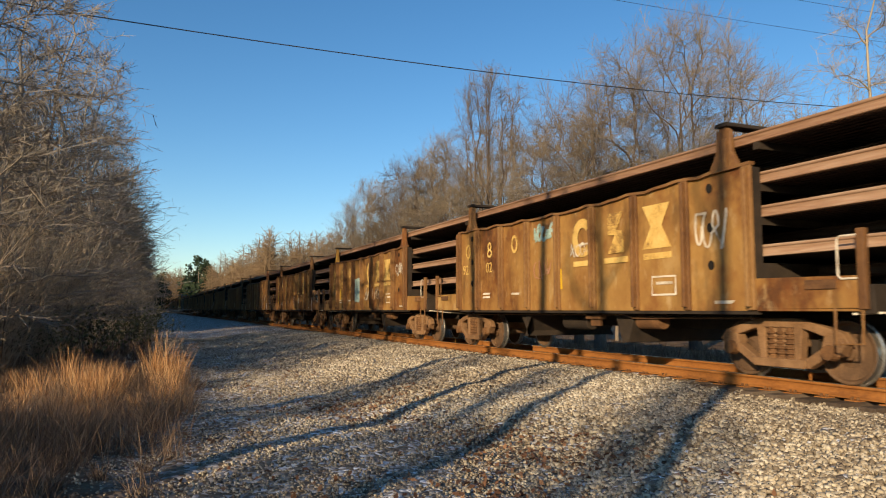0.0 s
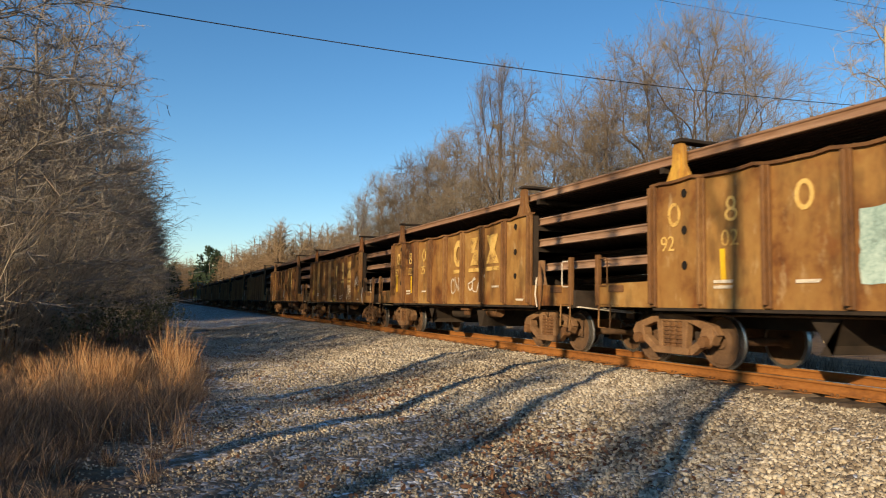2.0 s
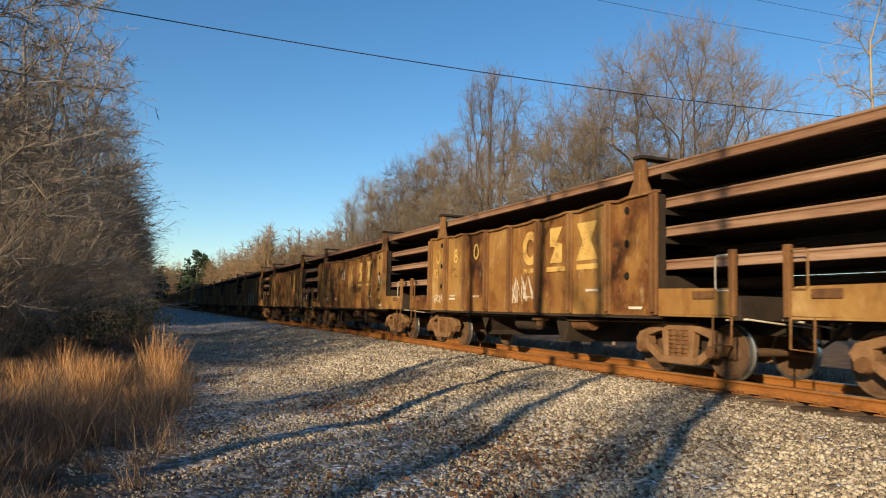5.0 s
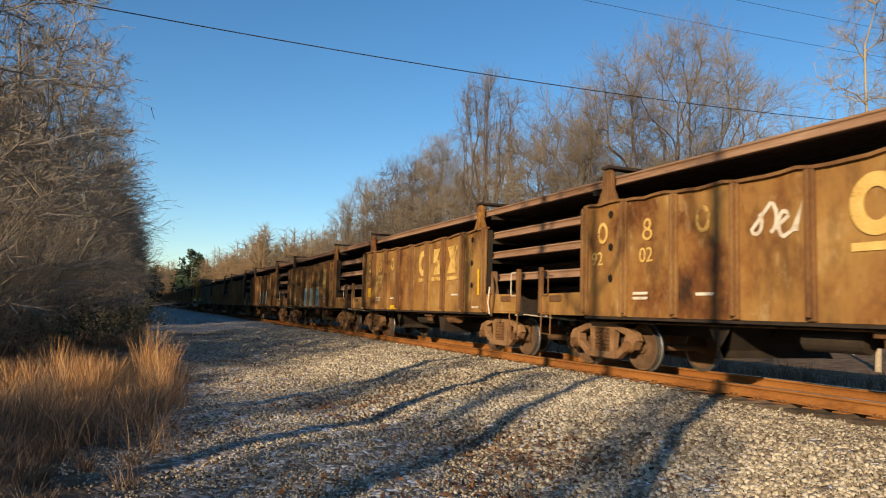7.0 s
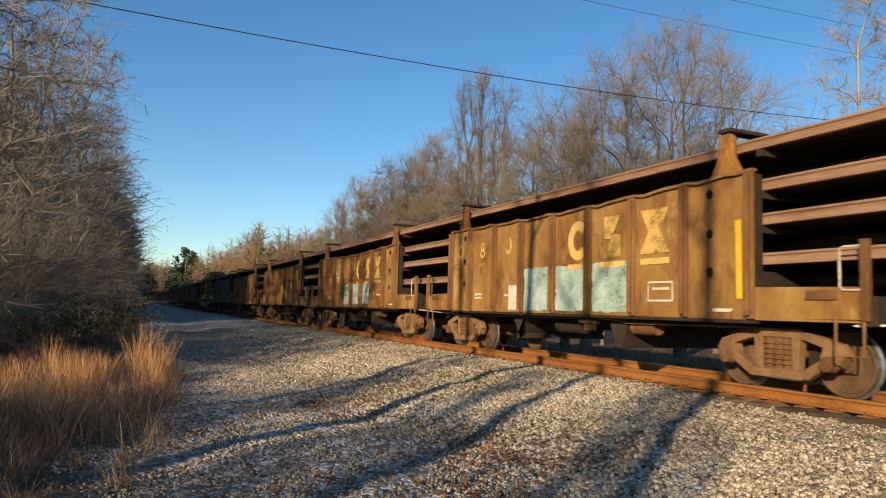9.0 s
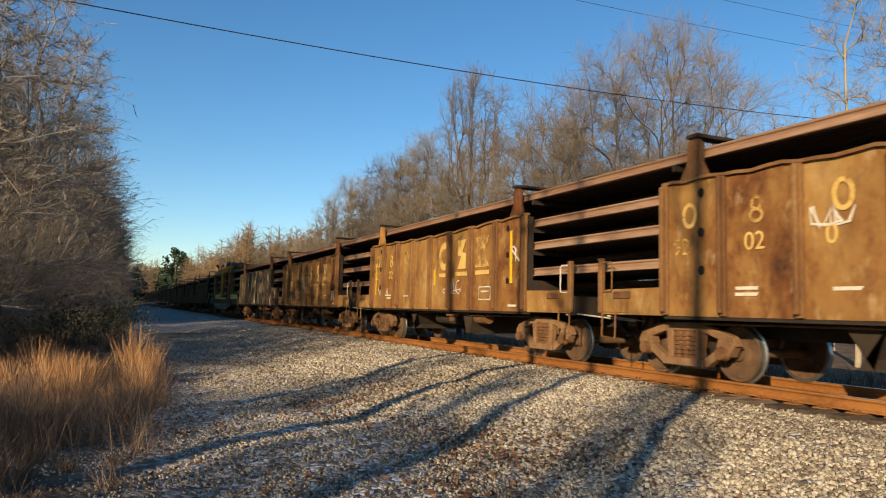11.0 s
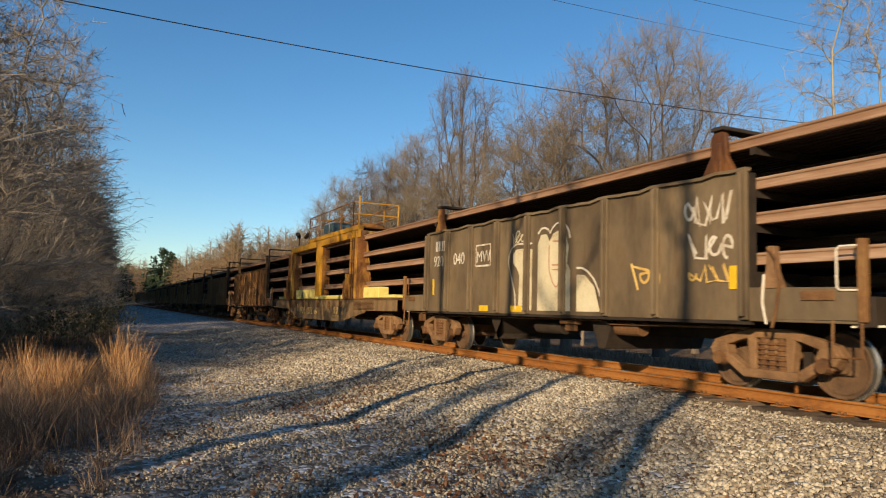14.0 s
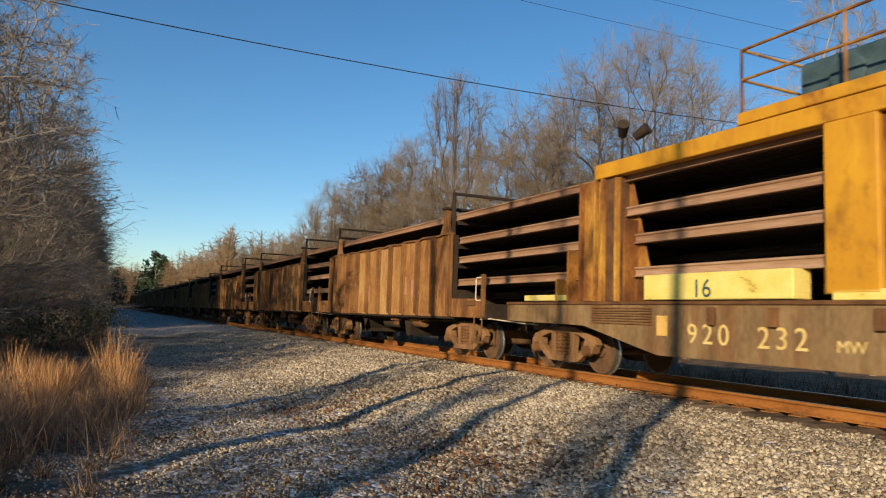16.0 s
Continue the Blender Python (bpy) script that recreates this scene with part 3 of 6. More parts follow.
def truck(parent, y):
    """A three-piece freight truck centred at y."""
    bolster = Geo().box(-1.1, 1.1, -0.2, 0.2, 0.5, 0.8)
    bolster.rod((0, 0, 0.78), (0, 0, 0.9), 0.25, None, 16)
    ob = part("truck", bolster, M_TRUCK, parent, "brown rusty cast freight truck", 0.02)
    ob.location = (0, y, 0)
    for s in (-1, 1):
        x0, x1 = s * 0.98, s * 1.13
        g = Geo()
        g.prism([(-1.16, 0.58), (-1.05, 0.74), (-0.62, 0.86), (-0.35, 0.93), (0.35, 0.93), (0.62, 0.86), (1.05, 0.74), (1.16, 0.58), (1.02, 0.56), (0.82, 0.66), (0.5, 0.76), (0.3, 0.79), (-0.3, 0.79), (-0.5, 0.76), (-0.82, 0.66), (-1.02, 0.56)], x0, x1)
        g.prism([(-0.46, 0.2), (0.46, 0.2), (0.5, 0.33), (-0.5, 0.33)], x0 - s * 0.04, x1 + s * 0.05)
        for e in (-1, 1):
            g.prism([(e * 0.84, 0.58), (e * 0.9, 0.46), (e * 0.5, 0.2), (e * 0.4, 0.31)], x0, x1)
            g.prism([(e * 0.26, 0.3), (e * 0.36, 0.3), (e * 0.42, 0.84), (e * 0.26, 0.84)], x0, x1)
            g.prism([(e * 0.78, 0.4), (e * 1.0, 0.4), (e * 1.1, 0.56), (e * 1.02, 0.72), (e * 0.8, 0.7), (e * 0.75, 0.56)], x0 - s * 0.02, x1 + s * 0.03)
        part("side_frame", g, M_TRUCK, ob, "", 0.012)
        for e in (-1, 1):
            part("bearing_cap", Geo().rod((s * 1.1, e * 0.89, 0.457), (s * 1.24, e * 0.89, 0.457), 0.12, 0.1, 12), M_FRAME, ob, "round axle bearing cap")
        for e in (-0.16, 0.0, 0.16):
            coil = Geo().turned([(0.32, 0.06)] + [(0.33 + k * 0.0185, 0.084 if k % 4 < 2 else 0.055) for k in range(24)] + [(0.79, 0.06)], s * 1.07, e)
            part("spring", coil, M_FRAME, ob, "rusty coil spring")
        for e in (-0.46, 0.46):
            part("brake_shoe", Geo().box(s * 0.86, s * 0.94, e - 0.06, e + 0.06, 0.25, 0.62), M_DARK, ob)
    for e in (-0.89, 0.89):
        wheelset(ob, e)
    return ob


def platform(car, end, mat, length=BODY):
    """The open end of a car beyond its body: side sill extensions, deck, step irons, hoses and coupler. end = -1 front, 1 rear."""
    y0 = 0.0 if end < 0 else length
    y1 = y0 + end * 1.72
    lo, hi = min(y0, y1), max(y0, y1)
    deck = Geo().box(-1.4, 1.4, lo, hi, 1.2, 1.3)
    deck.box(-0.3, 0.3, lo, hi, 0.75, 1.2)
    deck.box(-HALF + 0.02, HALF - 0.02, y1 - 0.12, y1 + 0.12, 1.0, 1.38)
    part("end_platform", deck, M_DARK, car, "grimy steel end deck and draft sill", 0.01)
    for s in (-1, 1):
        x = s * HALF
        g = Geo().prism([(y0, 1.06), (y1, 1.08), (y1, 1.42), (y1 - end * 0.12, 1.5), (y0, 1.52)], x, x - s * 0.06)
        g.box(min(x, x - s * 0.16), max(x, x - s * 0.16), lo, hi, 1.035, 1.07)
        sill = part("end_sill_plate", g, mat, car, "", 0.006)
        if s < 0:
            pad = Geo().box(x - 0.03, x, y1 - end * 0.62 - 0.24, y1 - end * 0.62 + 0.24, 1.33, 1.46)
            part("placard", pad, M_FRAME, sill, "worn bare metal placard", 0.008)
            post = Geo().box(x - 0.045, x + 0.045, y1 - 0.055, y1 + 0.055, 1.06, 2.1)
            part("corner_post", post, M_POST, car, "", 0.008)
            grab = Geo().path([(x - 0.01, y1, 2.02), (x - 0.02, y1 - end * 0.3, 2.02), (x - 0.02, y1 - end * 0.34, 1.98), (x - 0.02, y1 - end * 0.34, 1.5), (x - 0.02, y1 - end * 0.3, 1.46), (x - 0.01, y1 - end * 0.02, 1.46)], 0.014)
            part("grab_iron", grab, M_WHITE if end < 0 else M_POST, car, "bent steel grab iron")
            step = Geo().path([(x, y1 - end * 0.03, 1.08), (x - 0.01, y1 - end * 0.03, 0.62), (x - 0.01, y1 - end * 0.42, 0.6), (x, y1 - end * 0.42, 1.08)], 0.018)
            part("step_iron", step, M_POST, car, "hanging step iron")
    coupler = Geo().box(-0.12, 0.12, min(y1, y1 + end * 0.42), max(y1, y1 + end * 0.42), 0.78, 0.98)
    coupler.box(-0.2, 0.16, min(y1 + end * 0.36, y1 + end * 0.62), max(y1 + end * 0.36, y1 + end * 0.62), 0.72, 1.04)
    part("coupler", coupler, M_FRAME, car, "rusty knuckle coupler", 0.03)
    hose = [(-0.35, y1 + end * 0.05, 0.95), (-0.4, y1 + end * 0.2, 0.75), (-0.4, y1 + end * 0.4, 0.62), (-0.35, y1 + end * 0.52, 0.66)]
    part("air_hose", Geo().path(hose, 0.028, 8), M_DARK, car, "black rubber air hose")
    lever = Geo().path([(-1.5, y1 - end * 0.2, 1.0), (-1.45, y1 + end * 0.18, 1.02), (-0.6, y1 + end * 0.22, 0.94), (-0.15, y1 + end * 0.34, 0.9)], 0.016)
    part("uncoupling_lever", lever, M_WHITE, car, "thin bent uncoupling lever")


def bracket(car, y, colour, tall=0.64):
    """Upright arm over the side that holds the top tier, with a bar across the load."""
    for s in (-1, 1):
        x = s * (HALF - 0.1)
        z = top_edge(y) - 0.03
        g = Geo().prism([(y - 0.34, z), (y + 0.34, z), (y + 0.15, z + 0.32), (y + 0.13, z + tall), (y + 0.06, z + tall + 0.07), (y - 0.08, z + tall + 0.07), (y - 0.15, z + tall), (y - 0.17, z + 0.3)], x - 0.045, x + 0.045)
        g.box(x - 0.09, x + 0.09, y - 0.1, y - 0.02, z, z + tall * 0.8)
        part("load_bracket", g, colour, car, "welded upright load bracket", 0.01)
    bar = Geo().box(-HALF + 0.0, HALF - 0.0, y - 0.16, y + 0.1, z + tall + 0.07, z + tall + 0.13)
    part("cross_bar", bar, M_DARK, car, "flat steel bar across the load", 0.006)


def gondola(body_mat, bracket_mat, panel_posts=POSTS, length=BODY, seed=0, sag=0.1, post_mat=None):
    """An open gondola of pressed panels between posts, on two trucks; y = 0 is the front end of its body."""
    car = empty("gondola_car", "rust-streaked brown open gondola car loaded with rails", "gondola car", "cars of the train")
    stretch = length / BODY
    post_mat = post_mat or M_POST

    def edge(y):
        return top_edge(y / stretch, sag)

    for i, (a, b) in enumerate(zip(panel_posts, panel_posts[1:])):
        part("side_panel", panel_geo(a, b, -HALF, edge, seed=seed * 20 + i), body_mat, car)
    part("far_side", panel_geo(0.02, length - 0.02, HALF, edge, seed=seed + 3), body_mat, car, "far side wall")
    for i, y in enumerate(panel_posts):
        wide = 0.07 if i in (0, len(panel_posts) - 1) else 0.062
        z1 = edge(y) - 0.045
        for s in (-1, 1):
            x = s * HALF
            g = Geo().prism([(y - wide, 1.05), (y + wide, 1.05), (y + wide, z1), (y - wide, z1)], x - s * 0.004, x + s * 0.06)
            g.prism([(y - wide * 0.55, 1.1), (y + wide * 0.55, 1.1), (y + wide * 0.55, z1 - 0.03), (y - wide * 0.55, z1 - 0.03)], x + s * 0.06, x + s * 0.14)
            part("side_post", g, post_mat, car, "", 0.008)
    for s in (-1, 1):
        x = s * HALF
        n = 40
        ys = [length * i / n for i in range(n + 1)]
        g = Geo()
        for y in ys:
            z = edge(y) + 0.012 * math.sin(y * 9 + seed)
            g.v += [(x + s * 0.06, y, z - 0.05), (x + s * 0.06, y, z), (x - s * 0.06, y, z), (x - s * 0.06, y, z - 0.05)]
        for i in range(n):
            for j in range(4):
                a = i * 4 + j
                b = i * 4 + (j + 1) % 4
                g.f.append((a, b, b + 4, a + 4))
        g.f += [(0, 1, 2, 3), (n * 4 + 3, n * 4 + 2, n * 4 + 1, n * 4)]
        part("top_chord", g, post_mat, car)
        side_sill = Geo().box(min(x, x - s * 0.1), max(x, x - s * 0.1), 0.0, length, 0.985, 1.035)
        part("side_sill", side_sill, M_DARK, car)
    floor = Geo().box(-HALF + 0.03, HALF - 0.03, 0.03, length - 0.03, 1.06, 1.14).box(-0.28, 0.28, 0, length, 0.7, 1.06)
    part("floor", floor, M_DARK, car, "grimy steel floor and centre sill")
    for y in (0.06, length - 0.06):
        # Solid low bulkhead, added to block the sky under the lowest tier.
        rack = part("load_rack", Geo().box(-1.45, 1.45, y - 0.05, y + 0.05, 1.14, 1.76), M_DARK, car, "dark steel rack that carries the rail tiers")
        for s in (-1, 1):
            part("rack_post", Geo().box(s * 1.45 - 0.07, s * 1.45 + 0.07, y - 0.055, y + 0.075, 1.14, 3.22), M_DARK, rack)
        for z, _ in LOAD_TIERS[1:]:
            part("rack_bar", Geo().box(-1.38, 1.38, y - 0.05, y + 0.05, z - 0.12, z - 0.006), M_DARK, rack)
    # hopper remnant, brake gear and pipes under the floor
    for a, b, c in ((0.30, 0.36, 0.33), (0.72, 0.66, 0.69)):
        plate = Geo().prism([(length * a, 1.0), (length * b, 1.0), (length * (c + 0.008), 0.42), (length * (c - 0.008), 0.42)], -1.25, 1.25)
        part("underframe_gusset", plate, M_DARK, car, "dark sloped plate under the floor", 0.01)
    part("brake_cylinder", Geo().rod((-0.95, length * 0.47, 0.78), (-0.95, length * 0.56, 0.78), 0.16, None, 14), M_DARK, car, "dark air brake cylinder", 0.01)
    part("air_reservoir", Geo().rod((-1.1, length * 0.24, 0.84), (-1.1, length * 0.3, 0.84), 0.15, None, 14), M_FRAME, car, "rusty air reservoir", 0.01)
    part("brake_pipe", Geo().path([(-1.3, 0.2, 0.93), (-1.32, length * 0.3, 0.9), (-1.3, length * 0.32, 0.96), (-1.3, length * 0.72, 0.94), (-1.2, length - 0.4, 0.92)], 0.018), M_FRAME, car)
    brake_hanger = Geo().box(-1.3, -1.22, length * 0.4, length * 0.43, 0.72, 0.99).box(-1.36, -1.2, length * 0.39, length * 0.44, 0.86, 0.95)
    part("valve_box", brake_hanger, M_FRAME, car, "small rusty valve box", 0.01)
    for y in (0.0, length):
        truck(car, y)
    for y in (0.62, length - 0.62):
        bracket(car, y, bracket_mat)
    return car


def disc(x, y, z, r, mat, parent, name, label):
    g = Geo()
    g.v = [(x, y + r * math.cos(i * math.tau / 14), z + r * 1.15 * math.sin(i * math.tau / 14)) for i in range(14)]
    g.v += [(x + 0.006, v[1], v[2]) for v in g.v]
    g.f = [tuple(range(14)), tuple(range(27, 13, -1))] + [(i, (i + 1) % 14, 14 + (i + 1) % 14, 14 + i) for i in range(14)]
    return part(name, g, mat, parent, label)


PAINT_X = -HALF - 0.008


def flat_shape(parts, x=PAINT_X, thick=0.004):
    """Paint on the near side: outlines of (y, z) as thin plates."""
    g = Geo()
    for outline in parts:
        g.prism(outline, x - thick, x)
    return g


def stroke(points, w, x=PAINT_X, thick=0.004):
    """One painted stroke of width w along (y, z) points."""
    pts = [points[0]] + [q for p, q in zip(points, points[1:]) if math.dist(p, q) > 1e-4]
    g = Geo()
    for i, (y, z) in enumerate(pts):
        a, b = pts[max(i - 1, 0)], pts[min(i + 1, len(pts) - 1)]
        n = math.dist(a, b) or 1e-6
        u, v = -(b[1] - a[1]) / n * w / 2, (b[0] - a[0]) / n * w / 2
        g.v += [(x, y + u, z + v), (x - thick, y + u, z + v), (x - thick, y - u, z - v), (x, y - u, z - v)]
    for i in range(len(pts) - 1):
        for j in range(4):
            g.f.append((i * 4 + j, i * 4 + (j + 1) % 4, i * 4 + 4 + (j + 1) % 4, i * 4 + 4 + j))
    k = len(pts) * 4
    g.f += [(0, 1, 2, 3), (k - 1, k - 2, k - 3, k - 4)]
    return g


def arc(cy, cz, ry, rz, a0, a1, n=14):
    return [(cy + ry * math.cos(radians(a0 + (a1 - a0) * i / n)), cz + rz * math.sin(radians(a0 + (a1 - a0) * i / n))) for i in range(n + 1)]


def emblem(car, big=True, rear=True, number="9202"):
    """The owner's mark as plain yellow shapes in its size and colour."""
    if big:
        part("painted_mark", stroke(arc(4.5, 2.55, 0.27, 0.31, 140, -140, 24), 0.19), M_LETTER, car, "large faded yellow painted ring")
        part("painted_mark", flat_shape([[(3.12, 2.94), (3.62, 2.94), (3.62, 2.52), (3.4, 2.5), (3.62, 2.15), (3.12, 2.15), (3.12, 2.56), (3.34, 2.6)]]), M_LETTER, car, "large faded yellow painted block")
        part("painted_mark", flat_shape([[(2.55, 2.94), (1.82, 2.94), (2.04, 2.55), (1.8, 2.15), (2.57, 2.15), (2.33, 2.55)]]), M_LETTER, car, "large faded yellow painted hourglass")
        for y0, y1 in ((1.8, 2.55), (3.0, 3.75), (4.2, 4.85)):
            part("painted_bar", flat_shape([[(y0, 1.96), (y1, 1.96), (y1, 2.07), (y0, 2.07)]]), M_LETTER, car)
    if rear:
        part("painted_mark", stroke(arc(10.15, 2.67, 0.13, 0.18, 0, 355), 0.07), M_LETTER, car, "small yellow painted ring")
        part("painted_mark", stroke(arc(8.82, 2.72, 0.08, 0.09, -90, 260) + arc(8.82, 2.54, 0.11, 0.09, 90, 440), 0.05), M_LETTER, car, "small yellow painted knot")
        part("painted_mark", stroke(arc(7.45, 2.67, 0.13, 0.19, 0, 360), 0.07), M_LETTER, car, "small yellow painted ring")
        for y, digits in ((10.52, number[:2]), (9.05, number[2:4]), (7.72, number[4:])):
            if digits:
                words("painted_number", digits, y, 2.04, 0.38, M_LETTER, car, "worn yellow painted digits")


def box_outline(car, y0, y1, z0, z1, mat, label, w=0.035):
    part("stencil_box", stroke([(y0, z0), (y1, z0), (y1, z1), (y0, z1), (y0, z0)], w), mat, car, label)


def small_print(car):
    """Rows of unreadable stencilling as plain bars."""
    rng = random.Random(9)
    for y, z in ((9.0, 1.45), (9.0, 1.36), (7.4, 1.42), (2.0, 1.5), (0.6, 1.15)):
        part("stencil_bar", flat_shape([[(y - 0.2 * rng.uniform(0.7, 1.2), z), (y + 0.22, z), (y + 0.22, z + 0.05), (y - 0.2, z + 0.05)]]), M_WHITE, car)


def scrawl(car, y, z, w, h, mat, seed, loops=4, width=0.045):
    """Graffiti as strokes that spell nothing."""
    rng = random.Random(seed)
    pts = []
    for k in range(loops):
        cy, cw = y + w * (0.5 - (k + 0.5) / loops), w / loops
        if rng.random() < 0.4:
            start = rng.uniform(60, 200)
            pts += arc(cy, z + h * rng.uniform(-0.15, 0.15), cw * rng.uniform(0.35, 0.55), h * rng.uniform(0.25, 0.45), start, start + rng.choice((-1, 1)) * rng.uniform(160, 300), 10)
        else:
            side = rng.choice((-1, 1))
            for m in range(rng.randint(3, 5)):
                pts.append((cy + cw * 0.5 * side * rng.uniform(0.3, 1.0), z + h * (0.5 if m % 2 else -0.5) * rng.uniform(0.5, 1.0)))
                side = -side if rng.random() < 0.7 else side
    part("graffiti", stroke(pts, width), mat, car, "looping unreadable spray-painted graffiti")


def words(name, string, y, z, size, mat, parent, label, x=PAINT_X, spacing=1.0):
    """Painted writing on the near side, reading from rear to front."""
    curve = bpy.data.curves.new(name, "FONT")
    curve.body, curve.size, curve.extrude, curve.space_character = string, size, 0.002, spacing
    tmp = new(name, curve)
    me = bpy.data.meshes.new_from_object(tmp.evaluated_get(bpy.context.evaluated_depsgraph_get()))
    bpy.data.objects.remove(tmp)
    me.materials.clear()
    me.materials.append(mat)
    ob = part(name, me, mat, parent, label)
    ob.matrix_basis = Matrix.Translation((x, y, z)) @ Matrix(((0, 0, -1, 0), (-1, 0, 0, 0), (0, 1, 0, 0), (0, 0, 0, 1)))
    return ob


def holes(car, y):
    # Flat black discs stand in for the shade inside the holes.
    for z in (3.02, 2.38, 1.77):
        disc(PAINT_X - 0.003, y, z, 0.068, M_HOLE, car, "punched_hole", "flat black disc for the shade inside a hole")


def stripe(car, y, z0=1.5, z1=2.35, w=0.11):
    part("reflector_stripe", flat_shape([[(y - w / 2, z0), (y + w / 2, z0), (y + w / 2 + 0.02, z1), (y - w / 2 + 0.02, z1)]]), M_STRIPE, car, "bright yellow upright stripe")


def patch(car, y0, y1, z0, z1, mat, label):
    """A sprayed area with an uneven edge."""
    rng = random.Random(int(y0 * 100 + z1 * 10))
    pts = []
    for i in range(36):
        w = (i + 0.5) * math.tau / 36
        c, q = math.cos(w), math.sin(w)
        r = 1 / max(abs(c), abs(q)) * rng.uniform(0.92, 1.0)
        pts.append(((y0 + y1) / 2 + c * r * (y1 - y0) / 2, (z0 + z1) / 2 + q * r * (z1 - z0) / 2))
    part("paint_patch", flat_shape([pts], PAINT_X + 0.001), mat, car, label)


# Black that paints the shade inside the side holes.
M_HOLE = material("hole_shade_black", [(0.3, (0.006, 0.005, 0.004)), (0.7, (0.015, 0.011, 0.008))], scale=5, rough=1, bump=0)


def flat_car():
    """The yellow threader car: a fish-bellied flat car with two towers, a middle column, a top beam and a railed walkway."""
    car = empty("threader_car", "rust-streaked yellow work flat car with towers and railed walkway", "work car", "cars of the train")
    for s in (-1, 1):
        x = s * HALF
        g = Geo().prism([(-1.9, 1.0), (1.0, 0.98), (1.2, 0.9), (4.0, 0.52), (11.1, 0.52), (13.1, 0.96), (15.9, 1.0), (15.9, 1.36), (-1.9, 1.36)], x, x - s * 0.05)
        sill = part("side_sill", g, M_SILL, car, "deep olive-brown fish-belly side sill", 0.006)
        if s < 0:
            for y in (9.9, 8.8, 7.3, 5.6, 4.0):
                part("stake_pocket", Geo().box(x - 0.07, x, y - 0.07, y + 0.07, 1.05, 1.32), M_FRAME, sill, "", 0.008)
            for y0, y1 in ((0.2, 2.4), (11.2, 12.8)):
                grid = Geo()
                for k in range(7):
                    grid.box(x - 0.03, x, y0, y1, 1.02 + k * 0.045, 1.04 + k * 0.045)
                part("step_grating", grid, M_FRAME, sill, "rusty ribbed step grating")
            words("car_number", "920", 10.42, 0.76, 0.44, M_NUMBER, sill, "yellow painted number", x - 0.006, 1.4)
            words("car_number", "232", 9.1, 0.75, 0.44, M_NUMBER, sill, "yellow painted number", x - 0.006, 1.35)
            words("lettering", "MW", 7.9, 0.76, 0.22, M_NUMBER, sill, "small pale painted letters", x - 0.006)
            part("painted_mark", stroke(arc(4.9, 0.95, 0.1, 0.12, 0, 350), 0.05, x - 0.002), M_LETTER, sill, "small yellow painted ring")
            part("painted_mark", stroke(arc(4.5, 0.95, 0.1, 0.12, 0, 350), 0.05, x - 0.002), M_LETTER, sill, "small yellow painted ring")
            part("painted_bar", flat_shape([[(4.25, 0.7), (5.1, 0.7), (5.1, 0.75), (4.25, 0.75)]], x - 0.002), M_LETTER, sill)
            part("painted_mark", flat_shape([[(11.1, 0.85), (10.85, 0.85), (10.85, 1.18), (11.1, 1.18)]], x - 0.002), M_LETTER, sill, "yellow painted block")
    deck = Geo().box(-HALF - 0.03, HALF + 0.03, -1.9, 15.9, 1.36, 1.42).box(-0.3, 0.3, -1.9, 15.9, 0.7, 1.36)
    part("deck", deck, M_FRAME, car, "rusty steel deck", 0.008)
    for s in (-1, 1):
        x = s * HALF
        xi = x - s * 0.1
        xr = x if s < 0 else 0.3
        deep = x - s * 0.3
        for outline, fins in (([(1.27, 1.42), (3.88, 1.42), (3.84, 2.1), (3.57, 2.35), (3.02, 3.0), (2.99, 4.02), (2.14, 4.02), (2.1, 3.75)],
                               ((3.81, 2.1), (3.55, 2.4), (2.98, 4.0), (2.3, 4.0), (2.14, 3.7), (1.76, 2.75), (1.4, 1.9))),
                              ([(14.02, 1.42), (11.45, 1.42), (12.1, 3.76), (13.25, 3.76), (13.3, 2.6), (13.62, 2.5), (13.67, 1.95), (14.02, 1.9)],
                               ((13.98, 1.88), (13.6, 2.45), (13.22, 3.74), (12.77, 3.74), (12.57, 3.74), (12.17, 3.7), (11.92, 2.9), (11.6, 1.8)))):
            tower = part("tower", Geo().prism(outline, deep, deep - s * 0.04), M_YELLOW_RUST, car, "rust-eaten yellow braced tower plate", 0.006)
            for y, z in fins:
                part("stiffener", Geo().box(min(deep, x + s * 0.02), max(deep, x + s * 0.02), y - 0.025, y + 0.025, 1.42, z), M_YELLOW_RUST, tower, "", 0.006)
            ys = sorted(p[0] for p in outline if p[1] > 3.7)
            for k in (0, 1):
                y0, y1 = ((ys[0] + 0.03, (ys[0] + ys[-1]) / 2 - 0.06), ((ys[0] + ys[-1]) / 2 + 0.06, ys[-1] - 0.03))[k]
                part("tower_post", Geo().box(min(deep, x - s * 0.08), max(deep, x - s * 0.08), y0, y1, 1.43, max(p[1] for p in outline) - 0.02), M_YELLOW_RUST if k else M_FRAME, tower, "", 0.01)
        ladder = Geo()
        for y in (2.34, 2.94):
            ladder.box(min(x - s * 0.0, x + s * 0.05), max(x, x + s * 0.05), y - 0.03, y + 0.03, 1.42, 4.0)
        lad = part("ladder", ladder, M_YELLOW_RUST, car, "yellow steel ladder")
        for z in (1.9, 2.35, 2.8, 3.25, 3.62):
            part("rung", Geo().rod((x + s * 0.04, 2.34, z), (x + s * 0.04, 2.94, z), 0.016), M_YELLOW_RUST, lad)
        part("column", Geo().box(x - 0.12 if s > 0 else x, x if s > 0 else x + 0.12, 7.32, 8.04, 1.5, 3.74), M_YELLOW, car, "bright yellow box column", 0.015)
